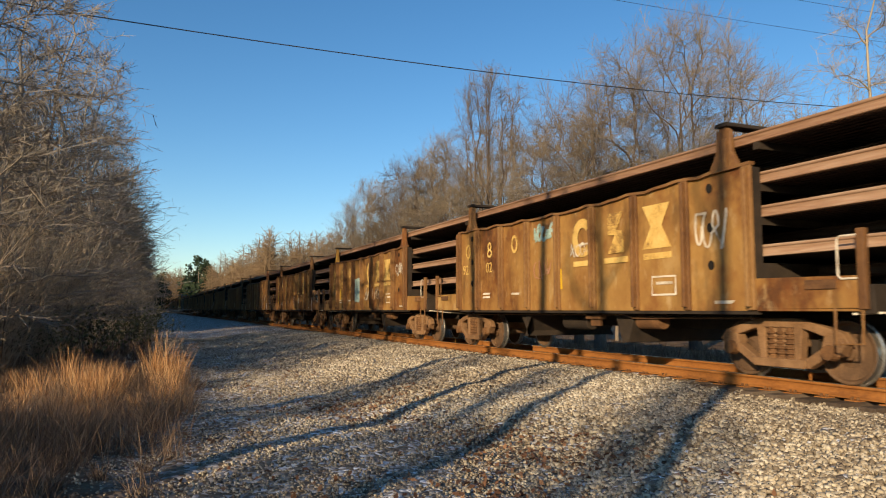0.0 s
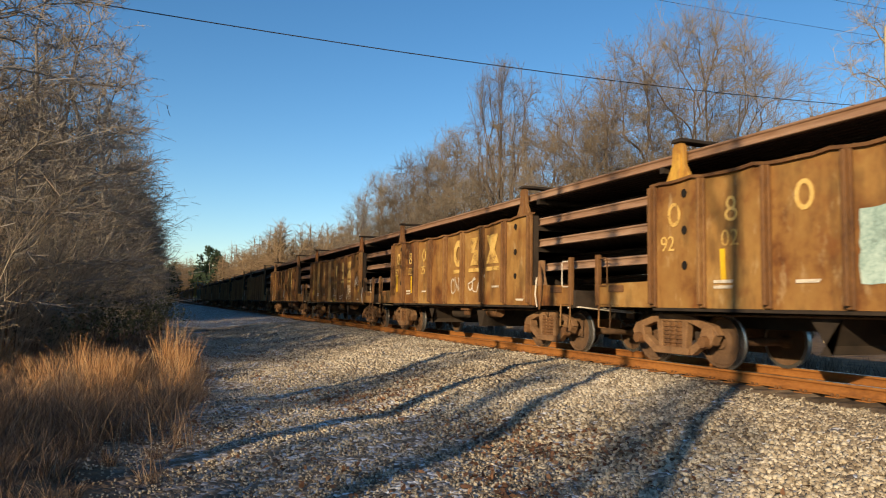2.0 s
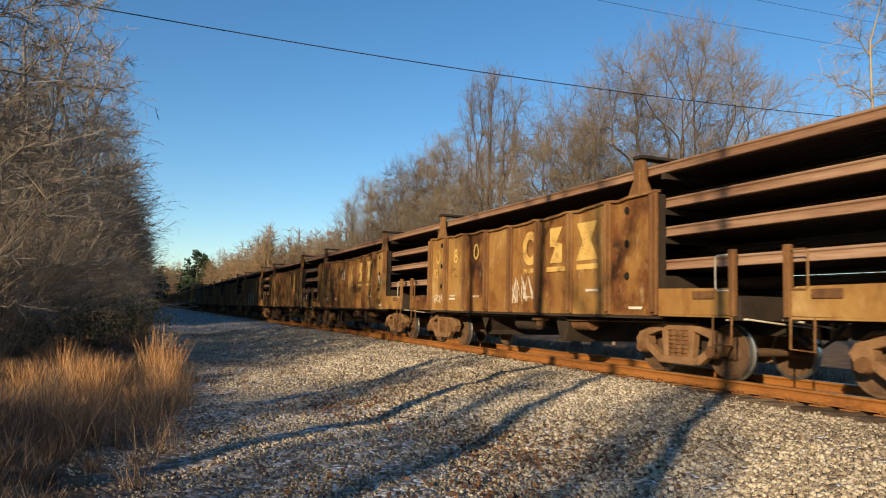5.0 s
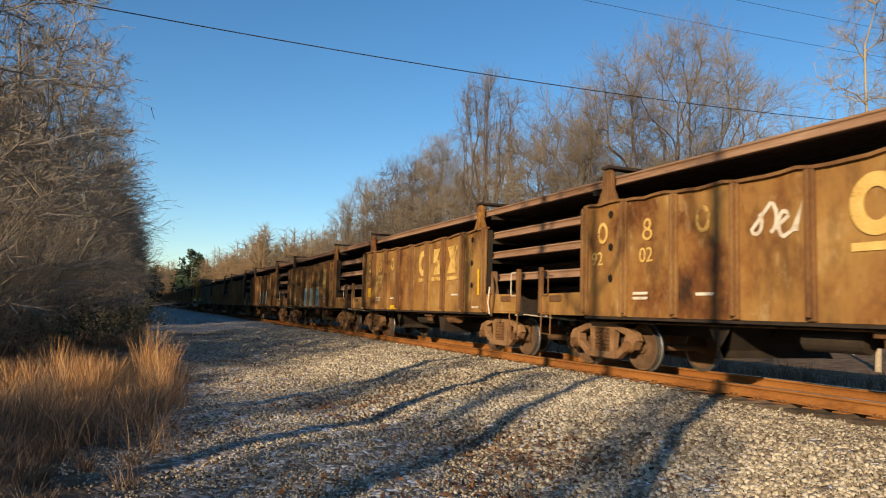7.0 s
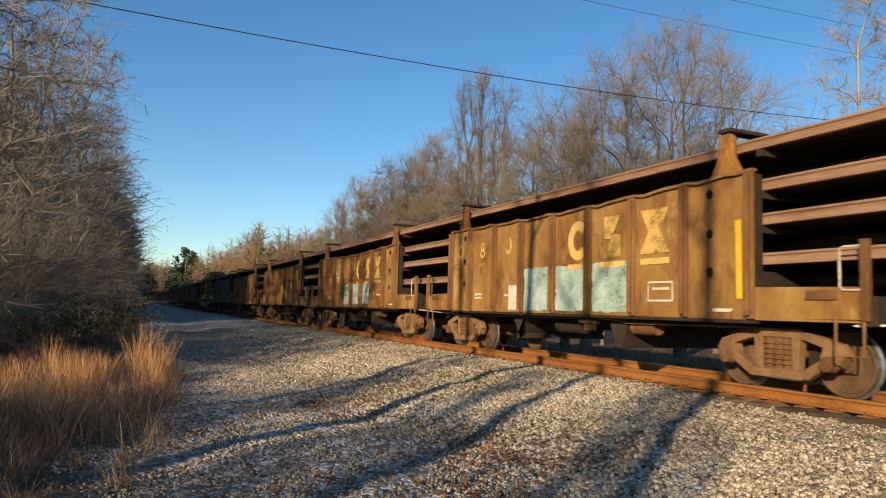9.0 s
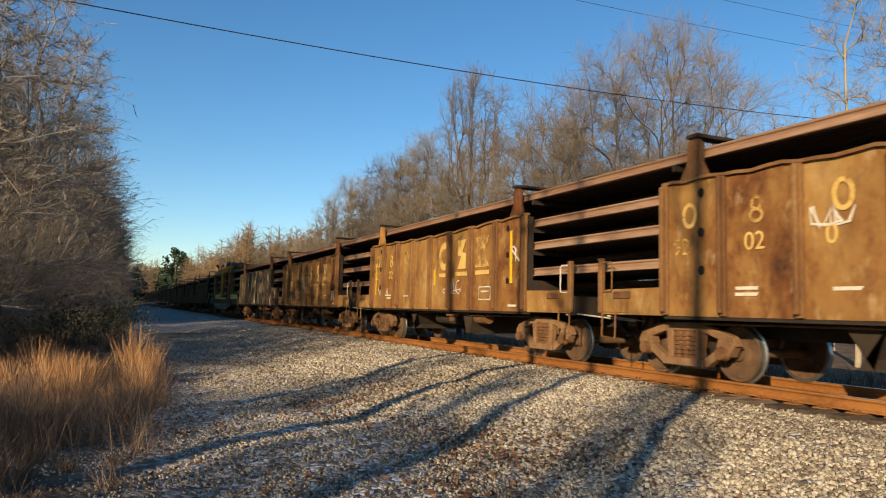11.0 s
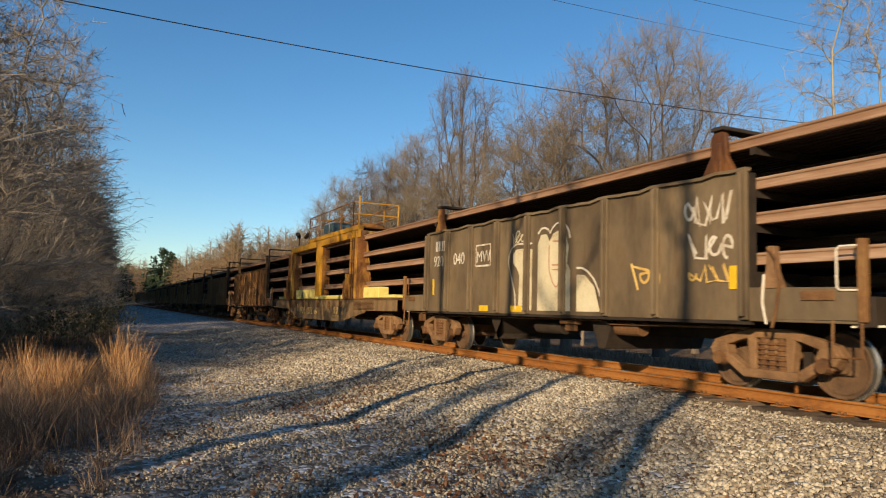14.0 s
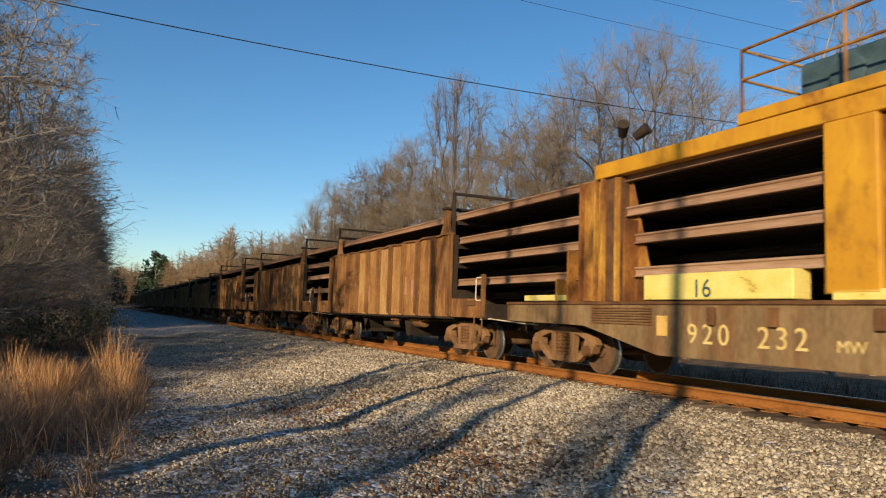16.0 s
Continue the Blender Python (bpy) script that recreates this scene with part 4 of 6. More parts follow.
        part("column_brace", Geo().prism([(8.04, 1.5), (8.12, 1.5), (8.08, 3.7), (8.04, 3.7)], xi, xi - s * 0.3).prism([(7.32, 1.5), (7.12, 1.5), (7.24, 3.7), (7.32, 3.7)], xi, xi - s * 0.3), M_YELLOW_RUST, car)
        part("top_beam", Geo().prism([(2.14, 3.74), (12.8, 3.74), (12.8, 4.02), (2.14, 4.02)], x, x - s * 0.2), M_YELLOW, car, "yellow longitudinal top beam", 0.012)
        part("walkway_beam", Geo().prism([(2.16, 4.02), (9.4, 4.02), (9.4, 4.2), (2.16, 4.2)], x + s * 0.03, x - s * 0.2), M_YELLOW, car, "bright yellow walkway edge beam", 0.01)
        part("curb_rail", Geo().box(min(x, x - s * 0.2), max(x, x - s * 0.2), 3.92, 7.95, 1.42, 1.56), M_PALE, car, "pale yellow deck curb", 0.01)
        box = part("storage_box", Geo().box(min(x + s * 0.02, x - s * 0.35), max(x + s * 0.02, x - s * 0.35), 8.5, 11.4, 1.44, 1.86), M_PALE, car, "chipped pale yellow ballast box", 0.015)
        if s < 0:
            words("number", "16", 10.3, 1.48, 0.4, M_ENGINE, box, "dark stencilled number", x - 0.028)
        part("storage_box", Geo().box(min(x + s * 0.02, x - s * 0.35), max(x + s * 0.02, x - s * 0.35), -0.3, 1.3, 1.44, 1.82), M_PALE, car, "chipped pale yellow ballast box", 0.015)
        part("storage_box", Geo().box(min(x, x - s * 0.35), max(x, x - s * 0.35), 13.6, 15.2, 1.44, 1.56), M_PALE, car, "low pale yellow deck box", 0.01)
        part("storage_box", Geo().box(min(x, x - s * 0.35), max(x, x - s * 0.35), -1.7, -0.6, 1.44, 1.54), M_PALE, car, "low pale yellow deck box", 0.01)
        for y in (9.33, 7.7, 6.1, 4.45, 2.85):
            part("railing_post", Geo().rod((xr, y, 4.15), (xr, y, 5.16), 0.022), M_YELLOW_RUST, car)
        for z in (4.7, 5.16):
            part("railing_bar", Geo().rod((xr, 2.85, z), (xr, 9.33, z), 0.022), M_YELLOW_RUST, car)
    part("railing_bar", Geo().rod((-HALF, 9.33, 5.16), (0.3, 9.33, 5.16), 0.022).rod((-HALF, 9.33, 4.7), (0.3, 9.33, 4.7), 0.022), M_YELLOW, car)
    part("railing_bar", Geo().rod((-HALF, 2.85, 5.16), (0.3, 2.85, 5.16), 0.022).rod((-HALF, 2.85, 4.7), (0.3, 2.85, 4.7), 0.022), M_YELLOW, car)
    part("tall_post", Geo().box(-HALF - 0.02, -HALF + 0.03, 2.14, 2.19, 4.0, 5.3), M_YELLOW, car, "tall thin yellow post", 0.006)
    part("walkway", Geo().box(-1.5, 1.5, 2.2, 9.3, 4.1, 4.15), M_FRAME, car, "steel walkway over the load")
    engine = part("engine", Geo().box(-1.05, 0.6, 7.4, 8.75, 4.15, 4.85), M_ENGINE, car, "blue-grey winch engine housing", 0.05)
    part("flywheel_guard", Geo().rod((-1.05, 8.0, 4.5), (-1.1, 8.0, 4.5), 0.26, None, 20), M_ENGINE, engine, "round pale-rimmed guard", 0.01)
    part("exhaust_pipe", Geo().path([(-0.6, 7.3, 4.85), (-0.6, 7.3, 5.1), (-0.7, 7.15, 5.2)], 0.05, 8), M_FRAME, engine)
    part("tool_chest", Geo().box(-0.9, 0.3, 4.4, 5.3, 4.15, 4.55), M_YELLOW_RUST, car, "rusty tool chest on the walkway", 0.02)
    part("tool_drum", Geo().rod((-0.7, 6.2, 4.15), (-0.7, 6.2, 4.6), 0.24, None, 16), M_ENGINE, car, "dark drum on the walkway", 0.02)
    mast = part("lamp_mast", Geo().rod((-1.3, 12.3, 3.7), (-1.3, 12.3, 4.6), 0.03), M_DARK, car, "dark work lamp mast")
    part("work_lamp", Geo().rod((-1.3, 12.3, 4.55), (-1.45, 12.1, 4.7), 0.08, 0.12, 12), M_DARK, mast, "small dark floodlight")
    part("work_lamp", Geo().rod((-1.0, 12.3, 4.55), (-0.9, 12.05, 4.7), 0.08, 0.12, 12), M_DARK, mast, "small dark floodlight")
    for y in (2.3, 7.68, 12.5):
        part("cross_beam", Geo().box(-1.45, 1.45, y - 0.1, y + 0.1, 3.84, 4.0), M_YELLOW_RUST, car, "", 0.01)
        for z, _ in LOAD_TIERS[:3]:
            part("load_roller", Geo().box(-1.42, 1.42, y - 0.08, y + 0.08, z - 0.13, z - 0.006), M_DARK, car, "dark roller beam under a rail tier")
    for end, y in ((-1, -1.9), (1, 15.9)):
        coupler = Geo().box(-0.12, 0.12, min(y, y + end * 0.4), max(y, y + end * 0.4), 0.78, 0.98).box(-0.2, 0.16, min(y + end * 0.3, y + end * 0.6), max(y + end * 0.3, y + end * 0.6), 0.72, 1.04)
        part("coupler", coupler, M_FRAME, car, "rusty knuckle coupler", 0.03)
    for y in (0.0, 14.35):
        truck(car, y)
    return car


M_SILL = material("olive_brown_sill_paint", [(0.3, (0.08, 0.044, 0.021)), (0.5, (0.2, 0.13, 0.062)), (0.75, (0.32, 0.225, 0.115))], streaks=((0.06, 0.028, 0.014), (0.19, 0.08, 0.028), (0.4, 0.3, 0.15)), streak_at=0.54, scale=1.5, rough=0.75, bump=0.12, bump_scale=25, stretch=(1, 1.3, 0.4))


def build_train():
    """All cars in order, front to back, with the place of each body's front end at the start."""
    made = []
    first = gondola(M_BODY, M_POST, seed=1)
    for end in (-1, 1):
        platform(first, end, M_BODY)
    yellow_arm = gondola(M_BODY, M_YELLOW_RUST, seed=2, sag=0.07)
    for end in (-1, 1):
        platform(yellow_arm, end, M_BODY)
    long_body = 11.4
    dark = gondola(M_BODY_DARK, M_YELLOW_RUST, panel_posts=(0.06,) + tuple(11.34 - 1.35 * i for i in range(7, -1, -1)), length=long_body, seed=3, sag=0.02, post_mat=M_BODY_DARK)
    for end in (-1, 1):
        platform(dark, end, M_BODY_DARK, long_body)
    tagged(dark, "dark grey-brown gondola car with cream graffiti and white lettering", "gondola car")
    ribs = tuple(0.05 + 1.065 * i for i in range(11))
    red = gondola(M_BODY_RED, M_POST, panel_posts=ribs, seed=4, sag=0.03)
    for end in (-1, 1):
        platform(red, end, M_BODY_RED)
    tagged(red, "rusty ribbed red-brown gondola car loaded with rails", "gondola car")
    for k in range(-1, 27):
        front = 7.905 + PITCH * k
        if k >= 13:
            front += 3.55
        if k == 11:
            car, front = dark, front - 0.5
        elif k == 12:
            car = flat_car()
        else:
            source = red if k in (13, 14, 17, 20, 23) else (yellow_arm if k in (1, 3, 6, 7, 9, 10, 16, 19, 22) else first)
            used = [c for c, _, _ in made]
            car = source if source not in used else copy_thing(source, Matrix.Identity(4))
        made.append((car, front, k))
    return made


def decorate(made):
    """What is painted on each car."""
    cars = {k: c for c, _, k in made}
    for k, car in cars.items():
        if k in (11, 12) or k > 18:
            continue
        if k not in (13, 14, 17):
            emblem(car, number={10: "920210", 2: "920225", 8: "92020"}.get(k, "9202"))
            small_print(car)
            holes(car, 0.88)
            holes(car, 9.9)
    for k in (0, 1, 3, 7, 9):
        box_outline(cars[k], 1.72, 2.33, 1.32, 1.64, M_WHITE, "white stencilled inspection box")
    for k, y, z0, z1 in ((0, 5.35, 1.5, 1.95), (2, 10.3, 1.45, 2.1), (7, 0.28, 1.35, 2.55), (9, 0.7, 1.7, 2.95), (9, 5.15, 1.75, 2.2), (10, 0.25, 1.45, 2.6), (9, 10.35, 1.5, 2.6), (5, 0.3, 1.4, 2.4), (6, 0.45, 1.5, 2.2), (1, 9.0, 1.5, 2.0), (2, 8.7, 1.4, 2.0)):
        stripe(cars[k], y, z0, z1)
    for k, y0, y1, z0, z1 in ((3, 0.1, 0.62, 1.44, 1.74), (3, 5.0, 5.35, 1.08, 1.2), (6, 9.9, 10.25, 1.5, 1.85), (6, 6.9, 7.6, 1.06, 1.2), (3, 10.0, 10.3, 1.4, 1.7)):
        part("paint_patch", flat_shape([[(y0, z0), (y1, z0), (y1, z1), (y0, z1)]]), M_STRIPE, cars[k], "yellow painted rectangle")
    scrawl(cars[0], 6.1, 2.0, 0.8, 0.5, M_PRIMER, 32, 4, 0.03)
    scrawl(cars[0], 4.5, 2.3, 0.9, 0.3, M_WHITE, 33, 5, 0.035)
    scrawl(cars[4], 10.1, 1.4, 0.8, 0.3, M_WHITE, 34, 4, 0.03)
    scrawl(cars[9], 9.6, 1.6, 1.0, 0.3, M_WHITE, 35, 4, 0.035)
    scrawl(cars[9], 0.5, 2.35, 0.4, 0.4, M_WHITE, 36, 2, 0.04)
    scrawl(cars[8], 7.6, 2.4, 0.7, 0.3, M_WHITE, 37, 4, 0.04)
    scrawl(cars[10], 8.0, 2.0, 0.5, 0.6, M_PRIMER, 38, 2, 0.06)
    scrawl(cars[0], 0.85, 2.35, 0.75, 0.85, M_WHITE, 1, 4)
    scrawl(cars[0], 6.05, 2.82, 0.95, 0.4, M_TEAL, 40, 5, 0.08)
    patch(cars[1], 5.6, 6.65, 1.35, 2.4, M_TEAL, "teal graffiti shape")
    scrawl(cars[1], 4.6, 1.75, 1.2, 0.7, M_WHITE, 2, 3, 0.06)
    scrawl(cars[1], 3.4, 1.7, 0.9, 0.5, M_WHITE, 12, 4, 0.035)
    scrawl(cars[1], 0.75, 2.5, 0.9, 0.5, M_WHITE, 13, 5, 0.04)
    scrawl(cars[2], 4.5, 1.6, 1.1, 0.6, M_WHITE, 3, 4, 0.04)
    scrawl(cars[2], 3.2, 1.6, 1.1, 0.6, M_WHITE, 14, 4, 0.04)
    scrawl(cars[3], 4.6, 1.55, 2.4, 0.8, M_WHITE, 4, 3, 0.03)
    scrawl(cars[3], 2.4, 1.5, 1.5, 0.8, M_WHITE, 15, 4, 0.03)
    scrawl(cars[3], 0.75, 1.95, 0.9, 0.5, M_WHITE, 5, 4, 0.035)
    scrawl(cars[4], 5.0, 1.6, 1.4, 0.7, M_WHITE, 6, 5, 0.08)
    scrawl(cars[5], 6.0, 2.5, 1.0, 0.5, M_WHITE, 16, 4, 0.06)
    scrawl(cars[5], 0.7, 2.2, 0.6, 0.4, M_WHITE, 17, 3, 0.03)
    for y0, y1 in ((2.84, 4.02), (4.18, 5.34), (5.5, 6.67)):
        patch(cars[7], y0, y1, 1.08, 2.08, M_TEAL, "pale teal graffiti panel")
    patch(cars[7], 6.83, 7.4, 1.08, 1.7, M_WHITE, "white graffiti shape")
    for y0, y1 in ((4.2, 5.3), (5.5, 6.6), (2.9, 4.0)):
        patch(cars[8], y0, y1, 1.15, 2.0, M_TEAL, "green-teal graffiti panel")
    scrawl(cars[9], 4.0, 1.7, 1.2, 0.5, M_WHITE, 18, 4, 0.03)
    scrawl(cars[10], 6.0, 2.2, 1.0, 1.0, M_WHITE, 7, 4, 0.06)
    scrawl(cars[10], 0.8, 1.5, 0.7, 0.5, M_WHITE, 19, 3, 0.03)
    for k in (2, 3, 6, 11):
        stand = part("brake_stand", Geo().prism([(-0.56, 1.5), (-0.2, 1.5), (-0.3, 1.75), (-0.32, 2.1), (-0.44, 2.1), (-0.46, 1.75)], -HALF - 0.02, -HALF + 0.1), M_TRUCK, cars[k], "rusty hand brake stand", 0.01)
        part("brake_lever", Geo().path([(-HALF - 0.03, -0.36, 2.05), (-HALF - 0.08, -0.52, 1.9), (-HALF - 0.08, -0.58, 1.6), (-HALF - 0.06, -0.5, 1.2), (-HALF - 0.05, -0.42, 0.95)], 0.022), M_FRAME, stand)
        part("brake_chain", Geo().path([(-HALF - 0.05, -0.3, 1.7), (-HALF - 0.09, -0.3, 1.3), (-HALF - 0.06, -0.34, 1.0)], 0.018), M_WHITE, stand)
    # the dark car: body 11.4 long, posts every 1.41
    d = cars[11]
    words("lettering", "MW", 8.4, 2.3, 0.4, M_WHITE, d, "white painted letters in a box")
    box_outline(d, 7.68, 8.42, 2.2, 2.72, M_WHITE, "white painted box", 0.05)
    words("car_number", "920", 10.98, 2.3, 0.42, M_WHITE, d, "white painted number")
    words("car_number", "040", 9.72, 2.3, 0.44, M_WHITE, d, "white painted number")
    for y in (10.8, 10.62, 10.44, 10.26):
        part("painted_bar", flat_shape([[(y - 0.06, 2.72), (y + 0.06, 2.72), (y + 0.06, 3.0), (y - 0.06, 3.0)]]), M_WHITE, d, "white painted bar")
    stripe(d, 10.95, 1.5, 1.95)
    fills = ([(6.6, 2.4), (6.45, 2.5), (6.1, 2.5), (5.8, 2.46), (5.8, 1.12), (6.36, 1.12), (6.32, 1.9), (6.42, 2.05), (6.6, 2.2)],
             [(5.57, 2.55), (5.45, 2.75), (5.25, 2.75), (5.12, 2.58), (5.0, 2.74), (4.8, 2.79), (4.55, 2.7), (4.44, 2.42), (4.5, 2.1), (4.38, 1.95), (4.38, 1.12), (5.57, 1.12)],
             [(4.16, 1.85), (3.9, 1.83), (3.6, 1.6), (3.42, 1.12), (4.16, 1.12)])
    for shape in fills:
        part("paint_patch", flat_shape([shape], PAINT_X + 0.001), M_CREAM, d, "cream graffiti fill")
    lines = ([(6.46, 1.12), (6.5, 1.5), (6.7, 1.95), (6.8, 2.2), (6.77, 2.4), (6.66, 2.54), (6.45, 2.62), (6.2, 2.61), (6.0, 2.57), (5.8, 2.6)],
             [(5.57, 2.78), (5.44, 2.88), (5.3, 2.89), (5.17, 2.84), (5.1, 2.76), (5.02, 2.86), (4.88, 2.94), (4.72, 2.95), (4.55, 2.89), (4.44, 2.76), (4.39, 2.6)],
             [(4.16, 1.98), (3.98, 1.97), (3.8, 1.9), (3.6, 1.74), (3.44, 1.5), (3.32, 1.12)])
    for shape in lines:
        part("graffiti", stroke(shape, 0.04, PAINT_X - 0.004), M_WHITE, d, "white graffiti outline")
    for shape in ([(5.13, 2.5), (5.14, 2.2), (5.12, 1.95), (5.0, 1.72), (4.86, 1.6), (4.76, 1.72), (4.62, 1.88), (4.48, 2.0)], [(5.0, 1.98), (4.72, 1.97)], [(5.02, 2.08), (4.75, 2.07)], [(5.0, 2.58), (4.6, 2.55)]):
        part("graffiti", stroke(shape, 0.03, PAINT_X - 0.004), M_PRIMER, d, "faded tan graffiti strokes")
    for y0, y1 in ((7.75, 8.2), (6.2, 6.7)):
        part("paint_patch", flat_shape([[(y0, 1.08), (y1, 1.08), (y1, 1.22), (y0, 1.22)]]), M_STRIPE, d, "yellow painted rectangle")
    scrawl(d, 2.2, 1.75, 0.8, 0.5, M_LETTER, 20, 3, 0.05)
    scrawl(d, 0.75, 2.75, 1.0, 0.5, M_WHITE, 21, 5, 0.05)
    scrawl(d, 0.75, 2.2, 1.0, 0.45, M_WHITE, 24, 4, 0.05)
    scrawl(d, 0.75, 1.75, 0.9, 0.3, M_LETTER, 25, 4, 0.04)
    scrawl(d, 6.4, 2.75, 0.6, 0.3, M_CREAM, 22, 3, 0.03)
    part("paint_patch", flat_shape([[(0.1, 1.5), (0.35, 1.5), (0.35, 1.85), (0.1, 1.85)]]), M_STRIPE, d, "yellow painted rectangle")
    for k in (13, 14, 17):
        for i, (y, z) in enumerate(((3.3, 2.0), (2.4, 1.9), (6.5, 1.8))):
            patch(cars[k], y - 0.3, y + 0.3, z - 0.35, z + 0.2, M_PRIMER, "pale pink primer patch")
    for k in (13, 14, 15):
        for y in (0.3, BODY - 0.3):
            gate = part("load_gate", Geo().box(-1.44, 1.44, y - 0.05, y + 0.05, 4.35, 4.42), M_DARK, cars[k], "dark hoop frame over the load", 0.006)
            for s in (-1, 1):
                part("gate_post", Geo().box(s * 1.4 - 0.04, s * 1.4 + 0.04, y - 0.045, y + 0.045, 3.2, 4.35), M_DARK, gate)


M_PRIMER = material("pink_primer_patch", [(0.3, (0.3, 0.13, 0.07)), (0.7, (0.48, 0.26, 0.16))], scale=3, rough=0.8, bump=0.05)


def build_load():
    """Long rails that lie in tiers through the whole train."""
    made = []
    mesh = rail_mesh("load_rail", -24, 426, 25, M_LOAD)
    # Inner rails get the dark copy, so the load's shade is in their colour.
    inner = rail_mesh("load_rail", -24, 426, 25, M_LOAD_SHADE)
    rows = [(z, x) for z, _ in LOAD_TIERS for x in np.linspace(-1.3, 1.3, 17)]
    # Extra layers between the tiers, added only to keep the gaps dark.
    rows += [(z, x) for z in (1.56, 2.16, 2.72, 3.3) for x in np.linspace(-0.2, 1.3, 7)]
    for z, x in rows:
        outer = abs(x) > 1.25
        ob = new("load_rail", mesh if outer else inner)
        tagged(ob, "long new rail with a thin rust film, lying on the train" if outer else "long rail inside the load, coloured dark for the shade there", "rail", "rails carried by the train")
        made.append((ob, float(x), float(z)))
    return made


# ---- plants ----
def grow(seed, height, trunk_r, spread, first=0.3, limbs=16, lean=0.0, droop=0.0, forks=1, twigs=6, straight=False, fan=0.13):
    """Segments of a bare tree: trunk and limbs, and its twigs, as arrays of start, end and radii."""
    rng = np.random.default_rng(seed)
    wood, fine = [], []

    def branch(p, d, length, r, level):
        steps = (9, 6, 4, 2, 1)[level]
        seg = length / steps
        nodes = []
        for i in range(steps):
            bend = rng.normal(0, ((0.015 if straight else 0.06), 0.14, 0.2, 0.25, 0.3)[level], 3)
            lift = np.array([0, 0, (0.03, 0.12, 0.1, 0.06, 0.0)[level] - droop * (level > 1)])
            d = d + bend + lift
            d /= np.linalg.norm(d)
            q = p + d * seg
            ra, rb = r * (1 - 0.75 * i / steps), r * (1 - 0.75 * (i + 1) / steps)
            (wood if level < 3 else fine).append((*p, *q, max(ra, 0.004), max(rb, 0.003)))
            nodes.append((q, d, rb, (i + 1) / steps))
            p = q
        return nodes

    for f in range(forks):
        start = np.array([rng.normal(0, 0.12), rng.normal(0, 0.12), -0.25]) if forks > 1 else np.array([0, 0, -0.25])
        d0 = np.array([lean + rng.normal(0, fan * (forks > 1)), rng.normal(0, 0.05 + (fan - 0.01) * (forks > 1)), 1.0])
        h = height * rng.uniform(0.85, 1.0) if forks > 1 else height
        trunk = branch(start, d0 / np.linalg.norm(d0), h, trunk_r / math.sqrt(forks), 0)
        for i in range(limbs // forks):
            at = first + (1 - first) * (i + rng.random()) / (limbs // forks)
            q, d, r, _ = trunk[min(int(at * 9), 8)]
            t2 = at * 9 - int(at * 9)
            prev = trunk[max(min(int(at * 9), 8) - 1, 0)][0]
            q = prev + (q - prev) * t2
            w = rng.random() * math.tau
            out = np.array([math.cos(w), math.sin(w), 0.35 + 0.7 * at])
            out /= np.linalg.norm(out)
            reach = spread * (1.15 - 0.75 * (at - first) / (1 - first)) * rng.uniform(0.65, 1.15)
            limb = branch(q, out, reach, max(r * 0.6, 0.032), 1)
            for q1, d1, r1, a1 in limb[1:]:
                for _ in range(2):
                    dd = d1 + rng.normal(0, 0.65, 3)
                    sub = branch(q1, dd / np.linalg.norm(dd), reach * rng.uniform(0.25, 0.5) * (1.15 - 0.5 * a1), max(r1 * 0.6, 0.013), 2)
                    for q2, d2, r2, a2 in sub[1:]:
                        for _ in range(twigs // 2):
                            dd = d2 + rng.normal(0, 0.6, 3)
                            tw = branch(q2, dd / np.linalg.norm(dd), reach * rng.uniform(0.12, 0.28), 0.0095, 3)
                            dd = tw[0][1] + rng.normal(0, 0.7, 3)
                            branch(tw[0][0], dd / np.linalg.norm(dd), reach * rng.uniform(0.08, 0.18), 0.0065, 4)
        top_q, top_d = trunk[-1][0], trunk[-1][1]
        for _ in range(6):
            dd = top_d + rng.normal(0, 0.5, 3)
            sub = branch(top_q, dd / np.linalg.norm(dd), spread * 0.4, 0.02, 2)
            for q2, d2, r2, a2 in sub:
                for _ in range(twigs // 2):
                    dd = d2 + rng.normal(0, 0.6, 3)
                    branch(q2, dd / np.linalg.norm(dd), spread * rng.uniform(0.1, 0.2), 0.011, 3)
    return np.array(wood), np.array(fine)


